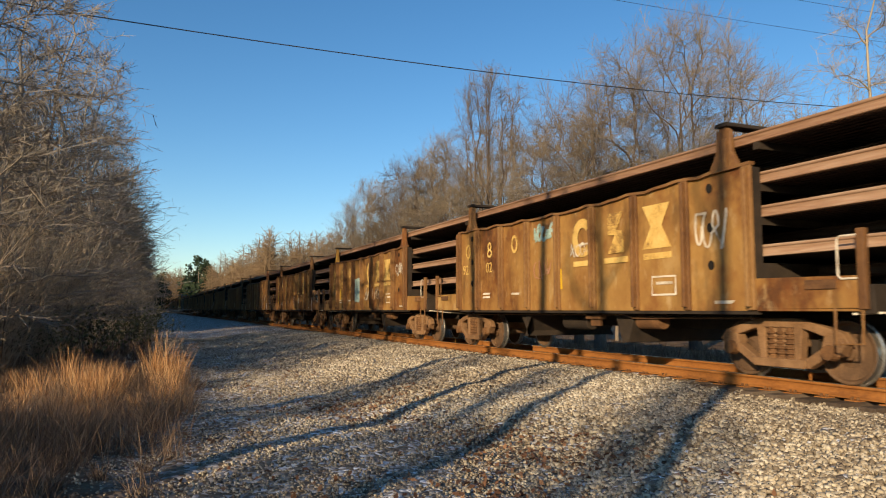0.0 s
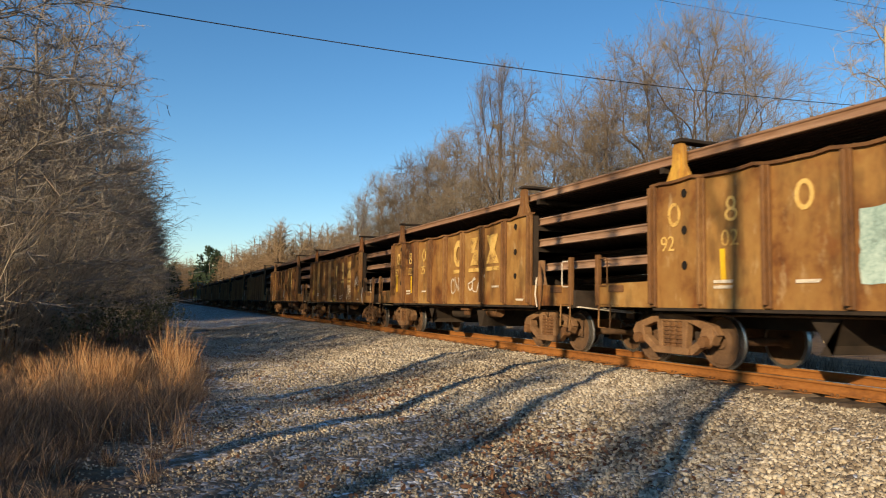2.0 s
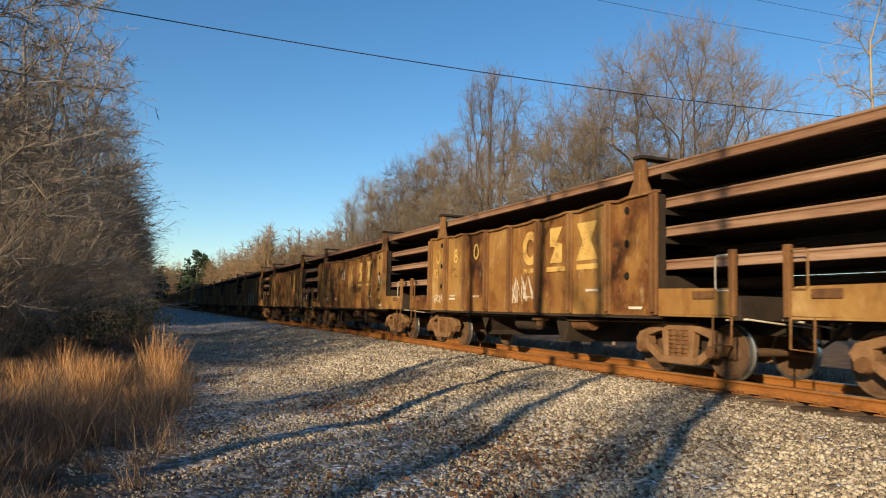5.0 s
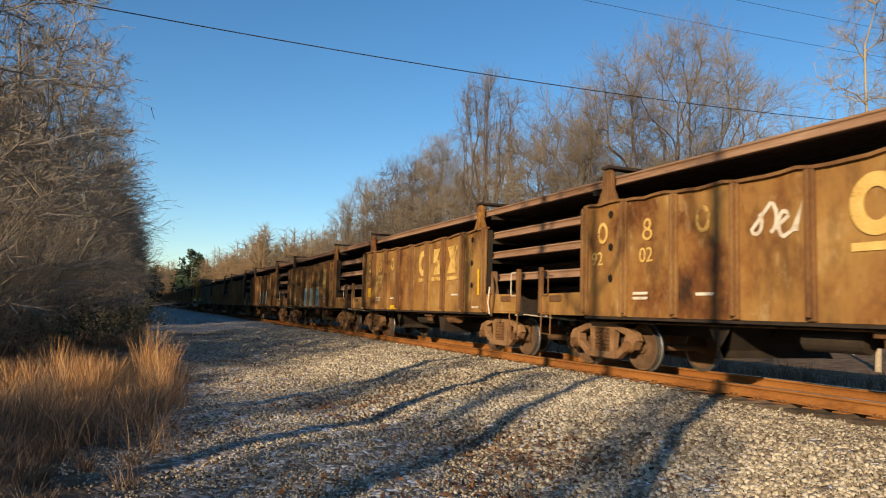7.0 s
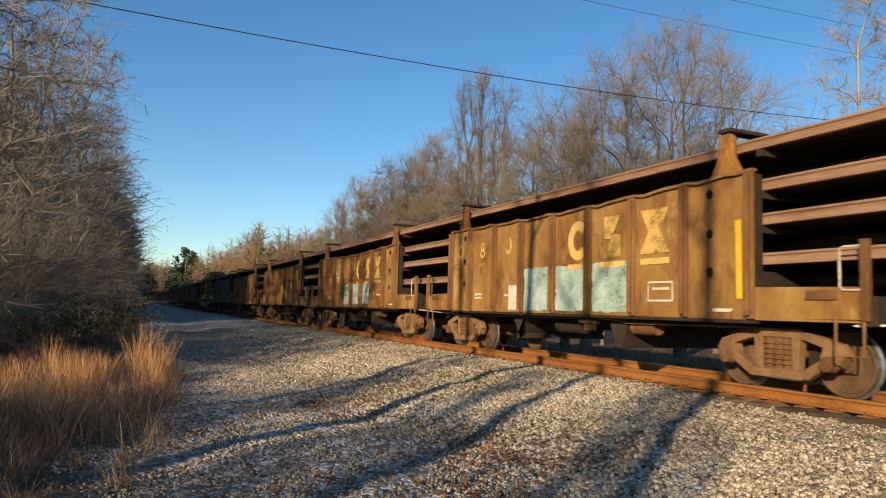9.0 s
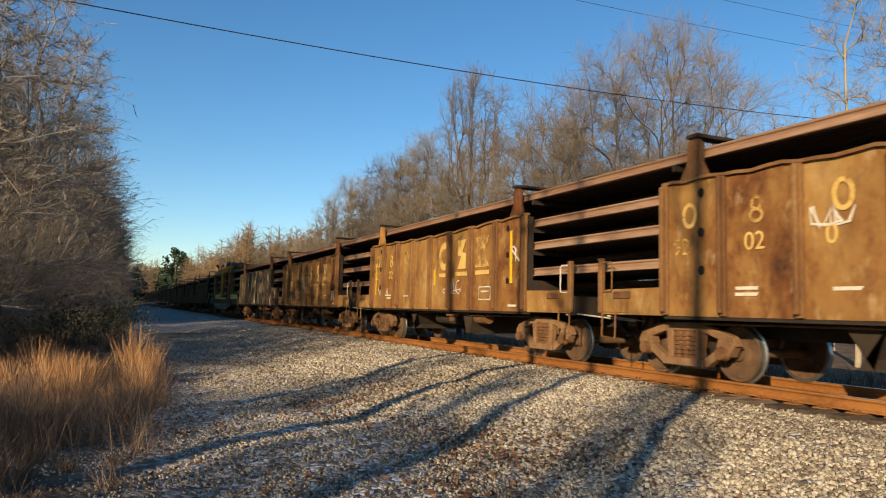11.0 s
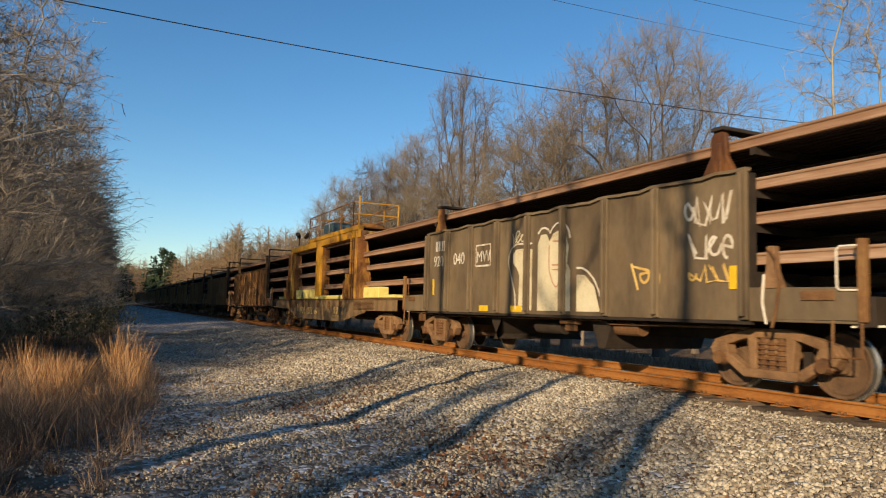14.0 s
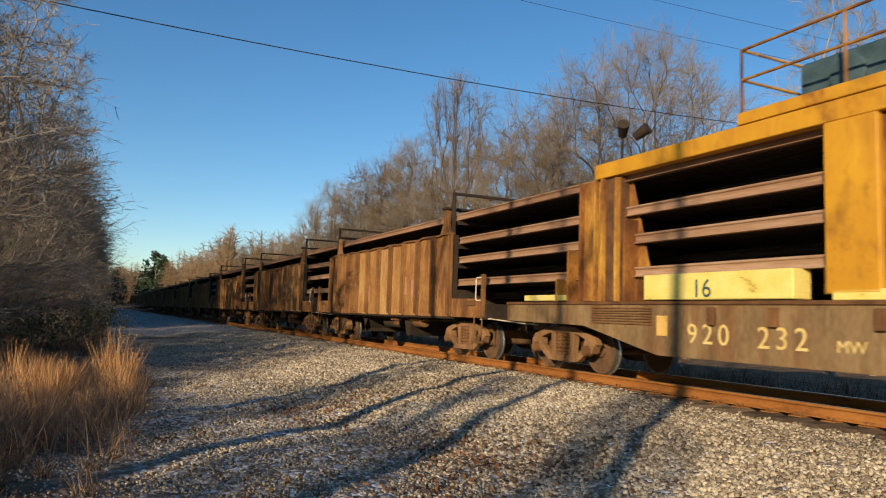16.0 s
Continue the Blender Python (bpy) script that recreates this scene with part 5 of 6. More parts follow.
def ramify(p, d, tips, rng, wood, fine, r_tip, power, twigs, reach):
    """A limb that forks from p towards all its tips, thinner at each fork, and ends in sprays of twigs."""
    n = len(tips)
    goal = tips.mean(0)
    q = p + (goal - p) * (rng.uniform(0.34, 0.5) if n > 1 else 1.0)
    r = r_tip * n ** power
    length = np.linalg.norm(q - p)
    steps = 3 if n > 3 else 2
    bent = p + d * length * 0.5 + rng.normal(0, 0.05, 3) * length
    last = p
    for i in range(1, steps + 1):
        w = i / steps
        at = p * (1 - w) ** 2 + bent * 2 * w * (1 - w) + q * w * w
        if i < steps:
            at = at + rng.normal(0, 0.035, 3) * length
        taper = 1 - 0.12 * i / steps
        (wood if r > 0.011 else fine).append((*last, *at, r * (taper + 0.04), r * taper))
        if n < 7:
            for _ in range(twigs):
                e = (at - last) / (np.linalg.norm(at - last) + 1e-6) + rng.normal(0, 0.5, 3) + np.array([0, 0, 0.12])
                e /= np.linalg.norm(e)
                root = last + (at - last) * rng.random()
                far = root + e * reach * rng.uniform(0.35, 1.0)
                fine.append((*root, *far, r_tip * 0.8, r_tip * 0.45))
                e = e + rng.normal(0, 0.45, 3)
                mid = root + (far - root) * rng.uniform(0.3, 0.8)
                fine.append((*mid, *(mid + e / np.linalg.norm(e) * reach * rng.uniform(0.2, 0.5)), r_tip * 0.6, r_tip * 0.4))
        last = at
    if n == 1:
        return
    out = q - bent
    out /= np.linalg.norm(out) + 1e-6
    centred = tips - goal
    axis = np.linalg.svd(centred, full_matrices=False)[2][0] if n > 2 else centred[0]
    order = np.argsort(centred @ axis + rng.normal(0, 0.08, n) * np.linalg.norm(centred, axis=1))
    cut = int(min(max(round(n * rng.uniform(0.3, 0.7)), 1), n - 1))
    for some in (order[:cut], order[cut:]):
        ramify(q, out, tips[some], rng, wood, fine, r_tip, power, twigs, reach)


def crown_tips(rng, n, height, width, low, profile):
    """Where the branches of a crown end: an uneven cloud inside a round, egg-shaped or skirted outline."""
    lumps = rng.normal(0, 1, (9, 3))
    tips = []
    while len(tips) < n:
        a, w, rho = rng.random(), rng.random() * math.tau, math.sqrt(rng.random()) ** 0.8
        ring = {"round": math.sqrt(max(0.0, 1 - (2 * a - 0.9) ** 2 * 0.82)), "egg": math.sin(math.pi * min(1, 0.12 + 0.86 * a)) ** 0.7, "skirt": 1.0 - 0.72 * a ** 1.4}[profile]
        if rng.random() > ring:
            continue
        v = np.array([math.cos(w) * rho * ring, math.sin(w) * rho * ring, a])
        swell = 1 + 0.2 * math.sin(3 * (v @ lumps[0]) + lumps[1][0] * 4) + 0.13 * math.sin(6 * (v @ lumps[2]) + lumps[3][1] * 5)
        tips.append((v[0] * width / 2 * swell, v[1] * width / 2 * swell, height * (low + (1 - low) * a * (0.9 + 0.1 * swell))))
    return np.array(tips)


def crown_tree(seed, height, trunk_r, width, low, tips, profile="round", bole=0.2, twigs=3, reach=0.9, r_tip=0.0075, leader=0):
    """Segments of a bare tree that fills the outline of its crown. leader: how many limbs stand round a trunk that runs to the top (0: the bole forks)."""
    rng = np.random.default_rng(seed)
    wood, fine = [], []
    ends = crown_tips(rng, tips, height, width, low, profile)
    power = math.log(trunk_r / r_tip) / math.log(tips)
    if not leader:
        top = np.array([rng.normal(0, 0.1), rng.normal(0, 0.1), height * bole])
        wood.append((0, 0, -0.4, *(top * 0.5), trunk_r * 1.3, trunk_r * 1.08))
        wood.append((*(top * 0.5), *top, trunk_r * 1.08, trunk_r))
        turn = np.arctan2(ends[:, 1], ends[:, 0]) + rng.random() * 6
        inner = np.hypot(ends[:, 0], ends[:, 1]) < width * 0.17
        for some in [np.nonzero(inner)[0]] + [np.nonzero(~inner & (np.floor(turn / (math.tau / 5)) % 5 == k))[0] for k in range(5)]:
            if len(some):
                goal = ends[some].mean(0) - top
                d = goal / np.linalg.norm(goal) + np.array([0, 0, 0.5])
                ramify(top * rng.uniform(0.7, 1.0), d / np.linalg.norm(d), ends[some], rng, wood, fine, r_tip, power, twigs, reach)
        return np.array(wood), np.array(fine)
    nodes = [np.array([0, 0, -0.3])]
    for i in range(1, 11):
        nodes.append(np.array([rng.normal(0, 0.045) * min(i, 4), rng.normal(0, 0.045) * min(i, 4), height * 0.95 * i / 10]))
    for i in range(10):
        wood.append((*nodes[i], *nodes[i + 1], trunk_r * (1 - 0.092 * i), trunk_r * (1 - 0.092 * (i + 1))))
    order = np.argsort(ends[:, 2])
    bands = np.array_split(order, max(leader // 3, 1))
    for band in bands:
        turn = np.arctan2(ends[band, 1], ends[band, 0]) + rng.random() * 6
        for k in range(3):
            some = band[np.floor(turn / (math.tau / 3)) % 3 == k]
            if not len(some):
                continue
            goal = ends[some].mean(0)
            z = min(max(goal[2] - math.hypot(goal[0], goal[1]) * rng.uniform(0.3, 0.8), height * 0.06), height * 0.92)
            u = z / (height * 0.95) * 10
            p = nodes[int(u)] + (nodes[int(u) + 1] - nodes[int(u)]) * (u - int(u))
            d = goal - p
            ramify(p, d / np.linalg.norm(d), ends[some], rng, wood, fine, r_tip, power * 0.93, twigs, reach)
    return np.array(wood), np.array(fine)


def ribbons(p, q, r0, r1, seed=2):
    """Hair-thin twigs, one narrow blade each, turned at random."""
    rng = np.random.default_rng(seed)
    d = q - p
    a = np.cross(d, rng.normal(size=d.shape))
    a /= np.linalg.norm(a, axis=1)[:, None] + 1e-9
    verts = np.stack([p - a * r0[:, None], p + a * r0[:, None], q + a * r1[:, None], q - a * r1[:, None]], 1).reshape(-1, 3)
    return verts, (np.arange(len(p)) * 4)[:, None] + np.arange(4)[None]


def tree_meshes(wood, fine, bark, twig):
    big = wood[wood[:, 6] > 0.02]
    small = wood[wood[:, 6] <= 0.02]
    v1, f1 = tubes(big[:, :3], big[:, 3:6], big[:, 6], big[:, 7], 6)
    v2, f2 = tubes(small[:, :3], small[:, 3:6], small[:, 6], small[:, 7], 3)
    trunk = raw_mesh("trunk", np.concatenate([v1, v2]), np.concatenate([f1, f2 + len(v1)]), bark)
    v3, f3 = ribbons(fine[:, :3], fine[:, 3:6], fine[:, 6], fine[:, 7])
    return trunk, raw_mesh("crown", v3, f3, twig)


def tree(meshes, x, y, scale, turn, label, group, wide=1.0):
    ob = empty("tree", label, "tree", group)
    part("trunk", meshes[0], None, ob)
    part("crown", meshes[1], None, ob, "crown of bare twigs")
    ob.matrix_basis = pose(x, y, float(ground_height(x, y)), 0, 0, turn)
    ob.scale = (scale * wide, scale * wide, scale)
    return ob


def build_trees():
    round_tree = tree_meshes(*crown_tree(11, 15.2, 0.27, 9.6, 0.26, 760, "round", 0.16, 5, 1.15), M_LIMB, M_TWIG)
    fan_tree = tree_meshes(*crown_tree(22, 12.2, 0.24, 9.4, 0.24, 640, "round", 0.1, 5, 1.1), M_LIMB, M_TWIG)
    tall_tree = tree_meshes(*crown_tree(12, 15.6, 0.2, 4.6, 0.4, 340, "round", 0.3, 4, 0.8), M_BARK, M_TWIG)
    mid_tree = tree_meshes(*crown_tree(13, 12.5, 0.17, 6.0, 0.22, 400, "egg", 0.16, 5, 1.0), M_LIMB, M_TWIG)
    slender_tree = tree_meshes(*crown_tree(23, 13.0, 0.14, 4.8, 0.22, 300, "egg", 0.2, 4, 1.0, leader=18), M_BARK, M_TWIG)
    skirt_tree = tree_meshes(*crown_tree(24, 14.0, 0.16, 8.6, 0.07, 300, "skirt", 0.2, 3, 0.62, 0.0095, leader=27), M_GREY_BARK, M_GREY_BARK)
    wall_tree = tree_meshes(*crown_tree(25, 12.8, 0.14, 7.4, 0.1, 260, "skirt", 0.2, 3, 0.62, 0.0095, leader=24), M_BARK, M_GREY_BARK)
    pole_tree = tree_meshes(*crown_tree(26, 13.5, 0.11, 4.6, 0.45, 90, "egg", 0.2, 2, 0.9, 0.012, leader=12), M_GREY_BARK, M_TWIG)
    far_skirt = tree_meshes(*crown_tree(27, 13.5, 0.15, 8.0, 0.3, 110, "skirt", 0.2, 2, 1.2, 0.02, leader=18), M_BARK, M_TWIG)
    far_mid = tree_meshes(*crown_tree(28, 12.5, 0.16, 5.8, 0.2, 150, "egg", 0.16, 4, 1.1, 0.013), M_LIMB, M_TWIG)
    pale_tree = tree_meshes(*crown_tree(16, 16.0, 0.13, 4.0, 0.4, 170, "egg", 0.35, 3, 0.6, 0.007, leader=12), M_PALE_BARK, M_GREY_BARK)
    edge_tree = tree_meshes(*grow(14, 11.5, 0.105, 3.8, 0.14, 22, lean=0.04, twigs=4), M_GREY_BARK, M_TWIG)
    slim_tree = tree_meshes(*grow(15, 12.0, 0.09, 2.6, 0.15, 22, twigs=4), M_GREY_BARK, M_TWIG)
    sparse_tree = tree_meshes(*grow(17, 15.0, 0.19, 2.0, 0.6, 8, twigs=2, straight=True), M_BARK, M_TWIG)
    bare = "bare winter tree with fine reddish brown twigs"
    right, left, behind = "bare trees beyond the train", "bare trees along the clearing", "bare trees behind the walker"
    # beyond the train
    for x, y, s, a in ((22.2, 24.3, 1.0, 20), (29.5, 31.0, 0.85, 140)):
        tree(round_tree, x, y, s, a, "broad round-crowned bare tree beyond the train", right)
    for x, y, s, a in ((18.6, 26.2, 1.0, 60), (21.0, 31.5, 1.0, 250), (26.0, 26.0, 0.8, 200)):
        tree(fan_tree, x, y, s, a, "low wide-spreading bare tree beyond the train", right)
    for x, y, s, a in ((17.2, 34.2, 1.0, 0), (24.5, 47.0, 1.05, 190)):
        tree(tall_tree, x, y, s, a, "tall slender bare tree beyond the train", right)
    for i, (x, y, s) in enumerate(((18.9, 44.6, 1.12), (16.6, 38.0, 0.8), (18.4, 48.6, 1.06), (18.2, 53.0, 1.05), (17.4, 58.0, 1.04), (21.0, 50.0, 1.15), (20.0, 62.0, 1.1), (19.0, 68.0, 0.95), (20.5, 42.0, 1.0),
                                   (22.5, 57.0, 1.15), (22.0, 74.0, 0.95), (27.0, 40.0, 1.0), (26.0, 66.0, 1.15), (24.5, 33.0, 0.8), (20.0, 82.0, 0.85), (25.0, 78.0, 1.0), (24.0, 95.0, 0.95), (20.0, 97.0, 0.8), (28, 110, 1.1), (21, 114, 0.85))):
        tree((mid_tree, slender_tree)[i % 2] if y < 64 else far_mid, x, y, s, i * 67, bare, right, 1.05)
    for x, y, s, a in ((24.6, 17.3, 1.0, 30), (26.4, 17.0, 0.95, 200), (32.0, 26.5, 0.85, 150), (34.5, 25.6, 0.9, 250), (36.0, 31.0, 0.85, 50)):
        tree(pale_tree, x, y, s, a, "tall pale-barked bare tree lit by low sun", right)
    # along the clearing
    rng = random.Random(21)
    y = 16.5
    i = 0
    while y < 215:
        edge = -4.3 + 1.9 * min(1, max(0, (y - 17) / 14)) + 0.012 * max(0, y - 30)
        tree((skirt_tree, wall_tree, skirt_tree)[i % 3] if y < 48 else far_skirt, edge - rng.uniform(0, 0.9), y, rng.uniform(0.9, 1.08), rng.uniform(0, 360), bare, left)
        if i % 3 != 2:
            tree((wall_tree, pole_tree)[i % 2] if y < 40 else far_skirt, edge - 3.2 - rng.uniform(0, 2.5), y + 1.2, rng.uniform(0.95, 1.1), rng.uniform(0, 360), bare, left)
        tree(pole_tree, edge - 6.5 - rng.uniform(0, 6), y + 0.6, rng.uniform(0.9, 1.1), rng.uniform(0, 360), bare, left, 1.2)
        y += 2.5 + y * 0.024
        i += 1
    for i in range(12):
        y = 15.0 + 1.4 * i
        tree(slim_tree, -3.4 - rng.uniform(0, 2.2) + 0.04 * y, y, rng.uniform(0.45, 0.75), rng.uniform(0, 360), "slender grey-barked sapling at the edge of the woods", left, 0.8)
    # unseen trees behind the walker, added between sun and track to cast shade
    for i, (x, yy, s) in enumerate(BEHIND):
        tree(sparse_tree if i < 4 else (edge_tree, slim_tree)[i % 2], x, yy, s, i * 77, "unseen bare tree behind the walker, placed for its shadow", behind)


# Four trunks for shadow stripes, then a low row shading the near gravel.
BEHIND = ((-6.5, 1.7, 0.95), (-8.5, -5.4, 0.95), (-10.5, -4.2, 0.9), (-9.0, 2.9, 0.9)) + tuple((-13.0 - 1.1 * (i % 3), -11.2 + 0.7 * i, 0.55 + 0.04 * (i % 4)) for i in range(16))


def build_far_woods():
    """Distant bare woods: upright stems with a haze of side twigs."""
    rng = np.random.default_rng(31)
    stems, twigs = [], []
    for i in range(1700):
        y = 115 + 215 * rng.random() ** 1.4
        x = rng.uniform(17, 19 + 0.32 * y)
        if i % 5 == 0:
            y, x = rng.uniform(210, 340), rng.uniform(-60, -3)
        elif i % 5 == 1:
            y, x = rng.uniform(300, 360), rng.uniform(-20, 60)
        h = rng.uniform(10, 15.5) * (1 + 0.2 * (y > 230))
        z0 = float(ground_height(x, y))
        base = np.array([x, y, z0])
        stems.append((*base, x + rng.normal(0, 0.3), y, z0 + h, 0.14, 0.03))
        n = 120
        a = rng.uniform(0.12, 1, n)
        p = base + np.stack([np.zeros(n), np.zeros(n), h * a], 1)
        d = rng.normal(0, 1, (n, 3))
        d[:, 2] = d[:, 2] * 0.7 + 0.45
        q = p + d / np.linalg.norm(d, axis=1)[:, None] * (rng.uniform(1, 4.2, n) * np.sqrt(np.sin(np.pi * np.clip(a * 0.93, 0, 1))))[:, None]
        twigs.append(np.concatenate([p, q, np.full((n, 1), 0.045), np.full((n, 1), 0.02)], 1))
    # Deep left woods, added with thick high twigs to shade the far train.
    for i in range(1900):
        y = rng.uniform(38, 260)
        x = -8.5 - 26 * rng.random()
        h = rng.uniform(12, 17)
        base = np.array([x, y, float(ground_height(x, y))])
        stems.append((*base, x + rng.normal(0, 0.4), y, base[2] + h, 0.12, 0.03))
        n = 80
        a = rng.uniform(0.5, 1, n)
        p = base + np.stack([np.zeros(n), np.zeros(n), h * a], 1)
        d = rng.normal(0, 1, (n, 3))
        d[:, 2] = d[:, 2] * 0.7 + 0.35
        q = p + d / np.linalg.norm(d, axis=1)[:, None] * (rng.uniform(0.8, 3.2, n) * np.sqrt(np.sin(np.pi * np.clip(a * 0.93, 0, 1))))[:, None]
        twigs.append(np.concatenate([p, q, np.full((n, 1), 0.075), np.full((n, 1), 0.03)], 1))
    s, w = np.array(stems), np.concatenate(twigs)
    v1, f1 = tubes(s[:, :3], s[:, 3:6], s[:, 6], s[:, 7], 4)
    v2, f2 = ribbons(w[:, :3], w[:, 3:6], w[:, 6], w[:, 7])
    me = raw_mesh("far_woods", np.concatenate([v1, v2]), np.concatenate([f1, f2 + len(v1)]), M_FAR)
    tagged(new("far_woods", me), "distant tan and brown bare winter woods", "woods", "", "stuff")


def needles(centres, spread, n, size, seed, mat, name):
    """A cloud of small leaf blades round each centre."""
    rng = np.random.default_rng(seed)
    c = np.repeat(np.asarray(centres, float), n, 0)
    p = c + rng.normal(0, 1, c.shape) * np.repeat(np.asarray(spread, float), n, 0)
    m = len(p)
    blade = np.array([[-0.5, 0, 0], [0.5, 0, 0], [0.1, 0, 1], [-0.1, 0, 1]])
    rot = np.linalg.qr(rng.normal(size=(m, 3, 3)))[0]
    pts = np.einsum("nij,mj->nmi", rot, blade) * (size * (0.5 + rng.random(m)))[:, None, None] + p[:, None, :]
    faces = (np.arange(m) * 4)[:, None] + np.arange(4)[None]
    return raw_mesh(name, pts.reshape(-1, 3), faces, mat)


def build_evergreens():
    rng = random.Random(8)
    sites = [(15.5, 236, 18), (18, 244, 16), (15, 258, 13), (21, 250, 14)]
    # Two belts added to fill the shaded dark gap at the line's end.
    sites += [(-13 + 1.3 * i + rng.uniform(-1, 1), 262 + rng.uniform(0, 24), rng.uniform(10, 14)) for i in range(14)]
    sites += [(4.0 + 1.4 * i + rng.uniform(-0.6, 0.6), 445 + rng.uniform(0, 20), rng.uniform(17, 23)) for i in range(12)]
    for x, y, h in sites:
        ob = empty("evergreen_tree", "dark green conifer at the far end of the line", "tree", "conifers far down the line")
        z0 = float(ground_height(x, y))
        g = Geo().rod((0, 0, -0.3), (0, 0, h * 0.9), 0.22, 0.04, 8)
        part("trunk", g, M_BARK, ob)
        centres, spread = [], []
        for k in range(22):
            a = 0.15 + 0.83 * k / 21
            for _ in range(4):
                w = rng.uniform(0, math.tau)
                r = h * 0.3 * math.sqrt(max(0.03, math.sin(math.pi * min(a, 0.97)))) * rng.uniform(0.4, 1)
                centres.append((r * math.cos(w), r * math.sin(w), h * a))
                spread.append((h * 0.05 * (1.3 - a), h * 0.05 * (1.3 - a), h * 0.025))
        part("crown", needles(centres, spread, 14, 0.7, rng.randint(0, 999), M_PINE, "crown"), None, ob, "dark drooping needle boughs")
        ob.location = (x, y, z0)


def build_brush():
    """Undergrowth at the foot of the clearing's edge: saplings, stalks and some olive leaves."""
    rng = np.random.default_rng(41)
    segs = []
    for i in range(2500):
        y = 13 + 100 * rng.random() ** 1.7 if i % 3 else rng.uniform(15.5, 24)
        x = -2.9 + 2.9 * min(1, max(0, (y - 15) / 22)) - abs(rng.normal(0, 2.2))
        z0 = float(ground_height(x, y))
        h = 0.7 + 2.9 * rng.random() ** 1.5
        p = np.array([x, y, z0 - 0.05])
        d = np.array([rng.normal(0.05, 0.16), rng.normal(0, 0.16), 1])
        r = 0.006 + 0.004 * h
        for k in range(3):
            d = d + rng.normal(0, 0.12, 3)
            q = p + d / np.linalg.norm(d) * h / 3
            segs.append((*p, *q, r * (1 - 0.25 * k), r * (0.75 - 0.25 * k)))
            for _ in range(4):
                e = d + rng.normal(0, 0.8, 3)
                q2 = q + e / np.linalg.norm(e) * h * rng.uniform(0.12, 0.3)
                segs.append((*q, *q2, 0.006, 0.003))
                e = e + rng.normal(0, 0.8, 3)
                segs.append((*q2, *(q2 + e / np.linalg.norm(e) * h * 0.12), 0.004, 0.003))
            p = q
    s = np.array(segs)
    pale = np.repeat(np.random.default_rng(42).random(len(s) // 27 + 1) < 0.8, 27)[:len(s)]
    for name, some, mat, label in (("brush", s[~pale], M_TWIG, "tangle of bare brown saplings and brush under the trees"), ("pale_brush", s[pale], M_PALE_TWIG, "pale dry stems and vines among the brush")):
        v, f = tubes(some[:, :3], some[:, 3:6], some[:, 6], some[:, 7], 3)
        tagged(new(name, raw_mesh(name, v, f, mat)), label, "brush", "", "stuff")
    rnd = random.Random(6)
    for x, y, h in ((-3.6, 18.0, 1.3), (-2.4, 19.6, 1.0), (-1.5, 21.5, 1.3), (-1.0, 24.5, 1.1), (-0.6, 28.0, 1.5), (-0.2, 32.5, 1.3), (0.2, 38.0, 1.6), (0.5, 45.0, 1.7), (-4.8, 19.5, 1.5)):
        ob = empty("bush", "low olive-green bush at the edge of the woods", "bush", "bushes at the edge of the woods")
        stems = Geo()
        centres = []
        for _ in range(9):
            top = (rnd.gauss(0, 0.6), rnd.gauss(0, 0.6), h * rnd.uniform(0.4, 1.0))
            stems.rod((rnd.gauss(0, 0.1), rnd.gauss(0, 0.1), -0.05), top, 0.016, 0.006, 5)
            centres.append(top)
        part("stem", stems, M_BARK, ob)
        part("foliage", needles(centres, [(0.3, 0.3, 0.22)] * len(centres), 60, 0.07, rnd.randint(0, 999), M_BUSH, "foliage"), None, ob, "small olive leaves")
        ob.location = (x, y, float(ground_height(x, y)))


def blades(name, clumps, per, height, width, lean, mat, seed, label):
    """Grass as thin two-piece blades in clumps."""
    rng = np.random.default_rng(seed)
    c = np.repeat(np.asarray(clumps, float), per, 0)
    m = len(c)
    x = c[:, 0] + rng.normal(0, 0.11, m) * c[:, 2]
    y = c[:, 1] + rng.normal(0, 0.11, m) * c[:, 2]
    z = ground_height(x, y) - 0.02
    h = height * c[:, 2] * (0.45 + 0.6 * rng.random(m))
    w = rng.random(m) * math.tau
    side = np.stack([np.cos(w), np.sin(w), np.zeros(m)], 1) * (width * (0.6 + 0.8 * rng.random(m)))[:, None]
    tilt = rng.normal(0, lean, (m, 2))
    base = np.stack([x, y, z], 1)
    mid = base + np.stack([tilt[:, 0] * h * 0.4, tilt[:, 1] * h * 0.4, h * 0.55], 1)
    tip = base + np.stack([tilt[:, 0] * h, tilt[:, 1] * h, h], 1)
    pts = np.stack([base - side, base + side, mid + side * 0.8, mid - side * 0.8, tip + side * 0.25, tip - side * 0.25], 1)
    faces = (np.arange(m) * 6)[:, None, None] + np.array([[0, 1, 2, 3], [3, 2, 4, 5]])[None]
    return tagged(new(name, raw_mesh(name, pts.reshape(-1, 3), faces.reshape(-1, 4), mat)), label, "grass", "", "stuff")


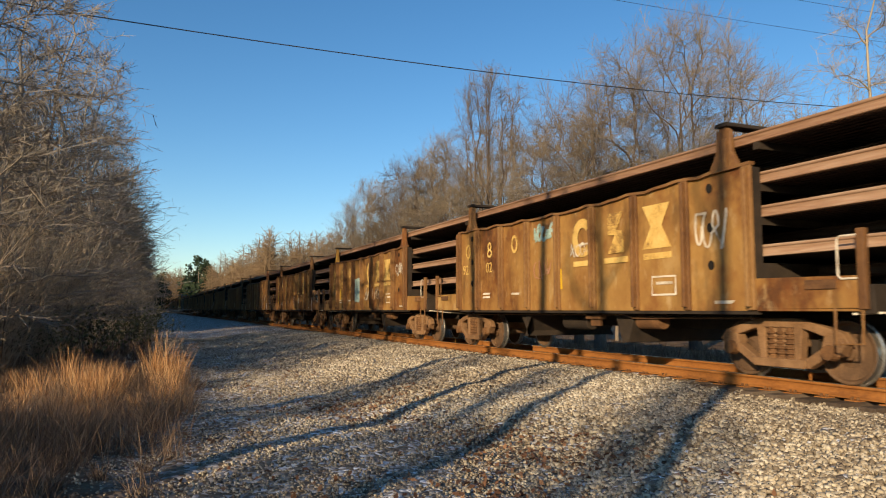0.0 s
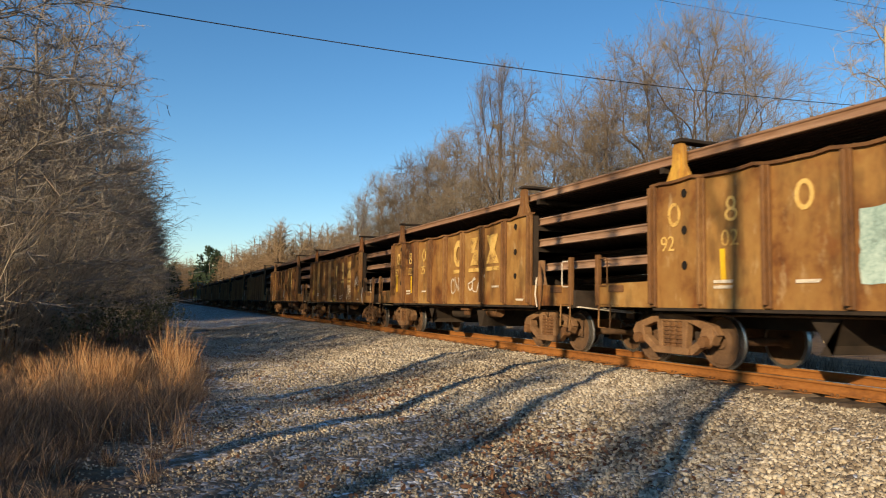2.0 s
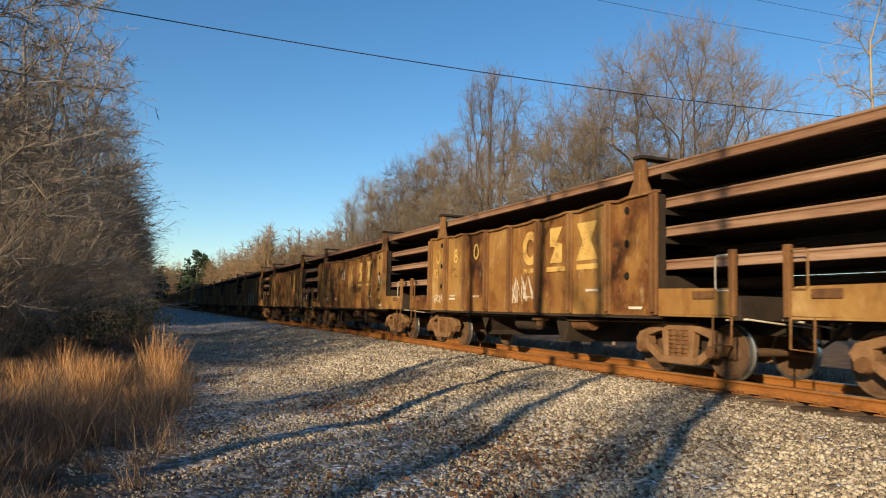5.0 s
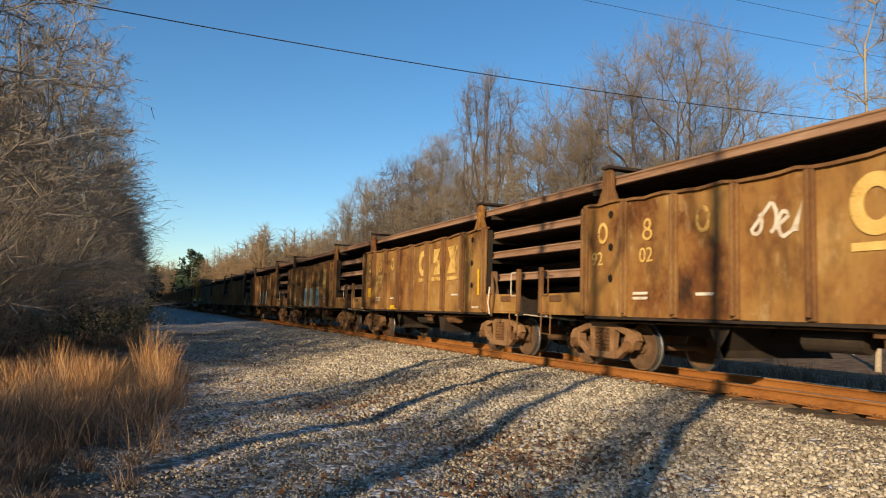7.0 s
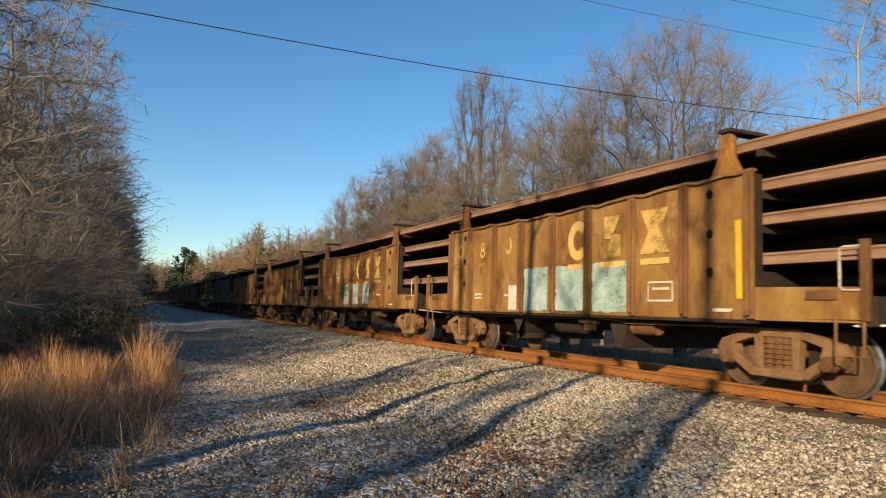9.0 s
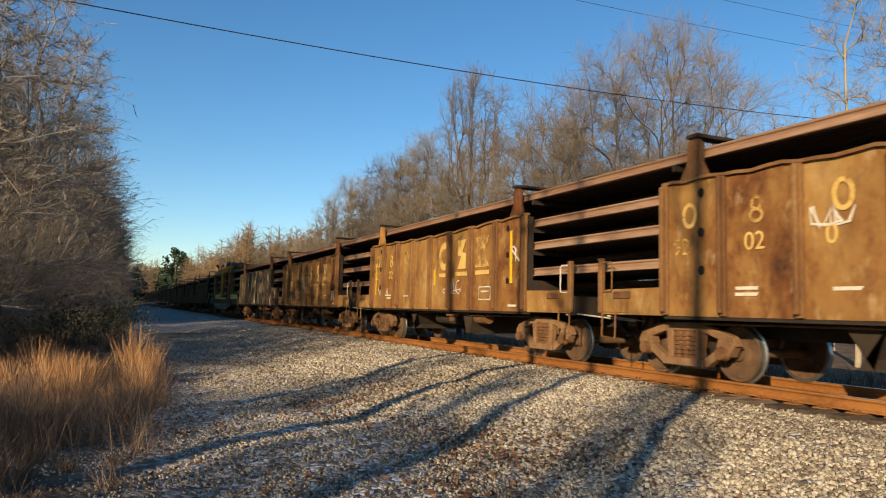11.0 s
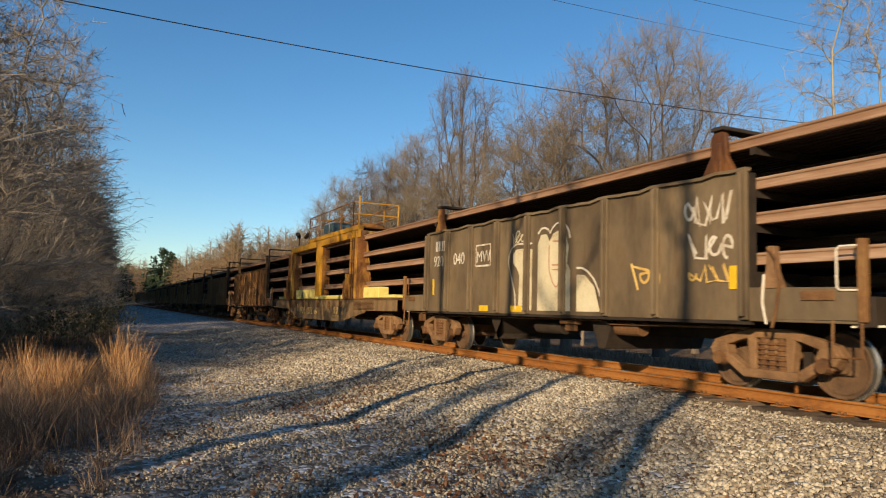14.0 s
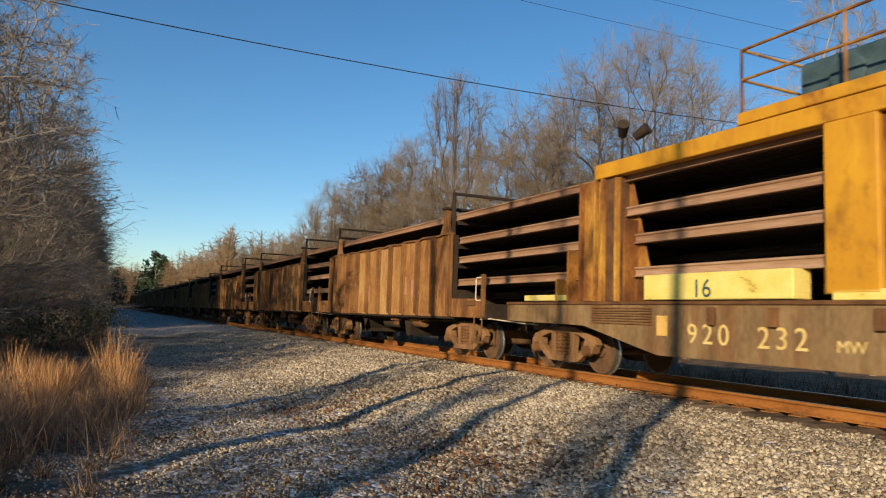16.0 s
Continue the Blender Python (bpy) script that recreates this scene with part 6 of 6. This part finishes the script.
def build_grass():
    rng = random.Random(17)
    tall = []
    while len(tall) < 230:
        x, y = rng.uniform(-6.5, 0.9), rng.uniform(10.0, 17.5)
        edge = 0.7 - 0.42 * max(0, 12.8 - y) - 0.6 * max(0, y - 15.2)
        field = math.sin(x * 1.7 + 0.5) * math.sin(y * 1.3 + x * 0.4)
        near_edge = 1.0 - min(1, abs(x - 0.1) / 2.2) * 0.25
        if x < edge and field + rng.gauss(0, 0.35) > -0.45:
            tall.append((x, y, (0.5 + 0.5 * max(field, 0)) * near_edge * rng.uniform(0.55, 1.18) * min(1, 0.3 + max(0, y - 9.5) / 4.5)))
    blades("broomsedge_grass", tall, 120, 1.2, 0.0042, 0.24, M_GRASS, 51, "tall dry orange broomsedge grass beside the gravel")
    low = []
    while len(low) < 1150:
        x, y = rng.uniform(-5.5, 1.5), rng.uniform(4.2, 19.0)
        if x < 0.5 - 0.2 * max(0, 12 - y) - 0.08 * max(0, y - 15) + abs(rng.gauss(0, 0.25)):
            low.append((x, y, rng.uniform(0.3, 1.25) * (0.55 if y < 8 else 1)))
    blades("dead_weeds", low, 55, 0.5, 0.003, 0.5, M_WEED, 52, "matted dead brown weeds at the gravel edge")
    fringe = [(rng.uniform(-4.0, 0.6), rng.uniform(17, 70), rng.uniform(0.5, 1.1)) for _ in range(420)]
    blades("woods_edge_grass", fringe, 40, 0.4, 0.008, 0.4, M_WEED, 53, "dull brown grass along the foot of the woods")
    far_side = [(rng.uniform(13.2, 19), rng.uniform(0, 60), rng.uniform(0.6, 1.3)) for _ in range(500)]
    blades("far_verge_weeds", far_side, 22, 0.55, 0.008, 0.35, M_WEED, 54, "dead brown weeds on the far verge")


def build_wires():
    def cable(points, r, label):
        g = Geo()
        g.path(points, r, 5)
        ob = new("overhead_cable", mesh_of("overhead_cable", g, M_WIRE))
        tagged(ob, label, "cable", "overhead cables")

    def span(a, b, sag, n=28):
        a, b = Vector(a), Vector(b)
        return [tuple(a.lerp(b, i / n) - Vector((0, 0, sag * 4 * (i / n) * (1 - i / n)))) for i in range(n + 1)]

    for a, b, sag, r in CABLES:
        cable(span(a, b, sag), r, "thin black overhead cable across the sky")


CABLES = (((-12.0, 20.0, 8.99), (40.0, 20.0, 10.59), 0.967, 0.016), ((-20.0, 30.0, 17.3), (60.0, 30.0, 19.4), 0.9, 0.012), ((-20.0, 30.0, 18.9), (60.0, 30.0, 21.4), 0.9, 0.012))


# ---- building ----
build_ground()
build_wires()
train = build_train()
decorate(train)
load = build_load()
build_trees()
build_far_woods()
build_evergreens()
build_brush()
build_grass()
build_ballast()
scatter_leaves("fallen_leaves", 4200, (-2.0, 4.6, 3.5, 30.0), 0.035, M_LEAF, "fallen russet leaves on the gravel", 61)
scatter_leaves("toe_leaves", 2600, (2.6, 4.9, 4.2, 14.0), 0.035, M_LEAF, "russet leaves and bark bits at the foot of the ballast", 62)
build_track()


def motions():
    """The train rolls towards and past the walker; its wheels turn as it goes."""
    times = [0.5 * i for i in range(33)]
    turns = [(f / FPS, train_shift(f / FPS) / 0.457) for f in range(16 * FPS + 1)]
    for car, front, k in train:
        walk(car, [(t, pose(TRACK_X, front - train_shift(t), 0)) for t in times])
        for bogie in car.children:
            if bogie.name.startswith("truck"):
                for axle in bogie.children:
                    if axle.name.startswith("wheelset"):
                        at = axle.location.copy()
                        walk(axle, [(t, Matrix.Translation(at) @ Matrix.Rotation(a, 4, "X")) for t, a in turns])
    for ob, x, z in load:
        walk(ob, [(t, pose(TRACK_X + x, -train_shift(t), z)) for t in times])


motions()
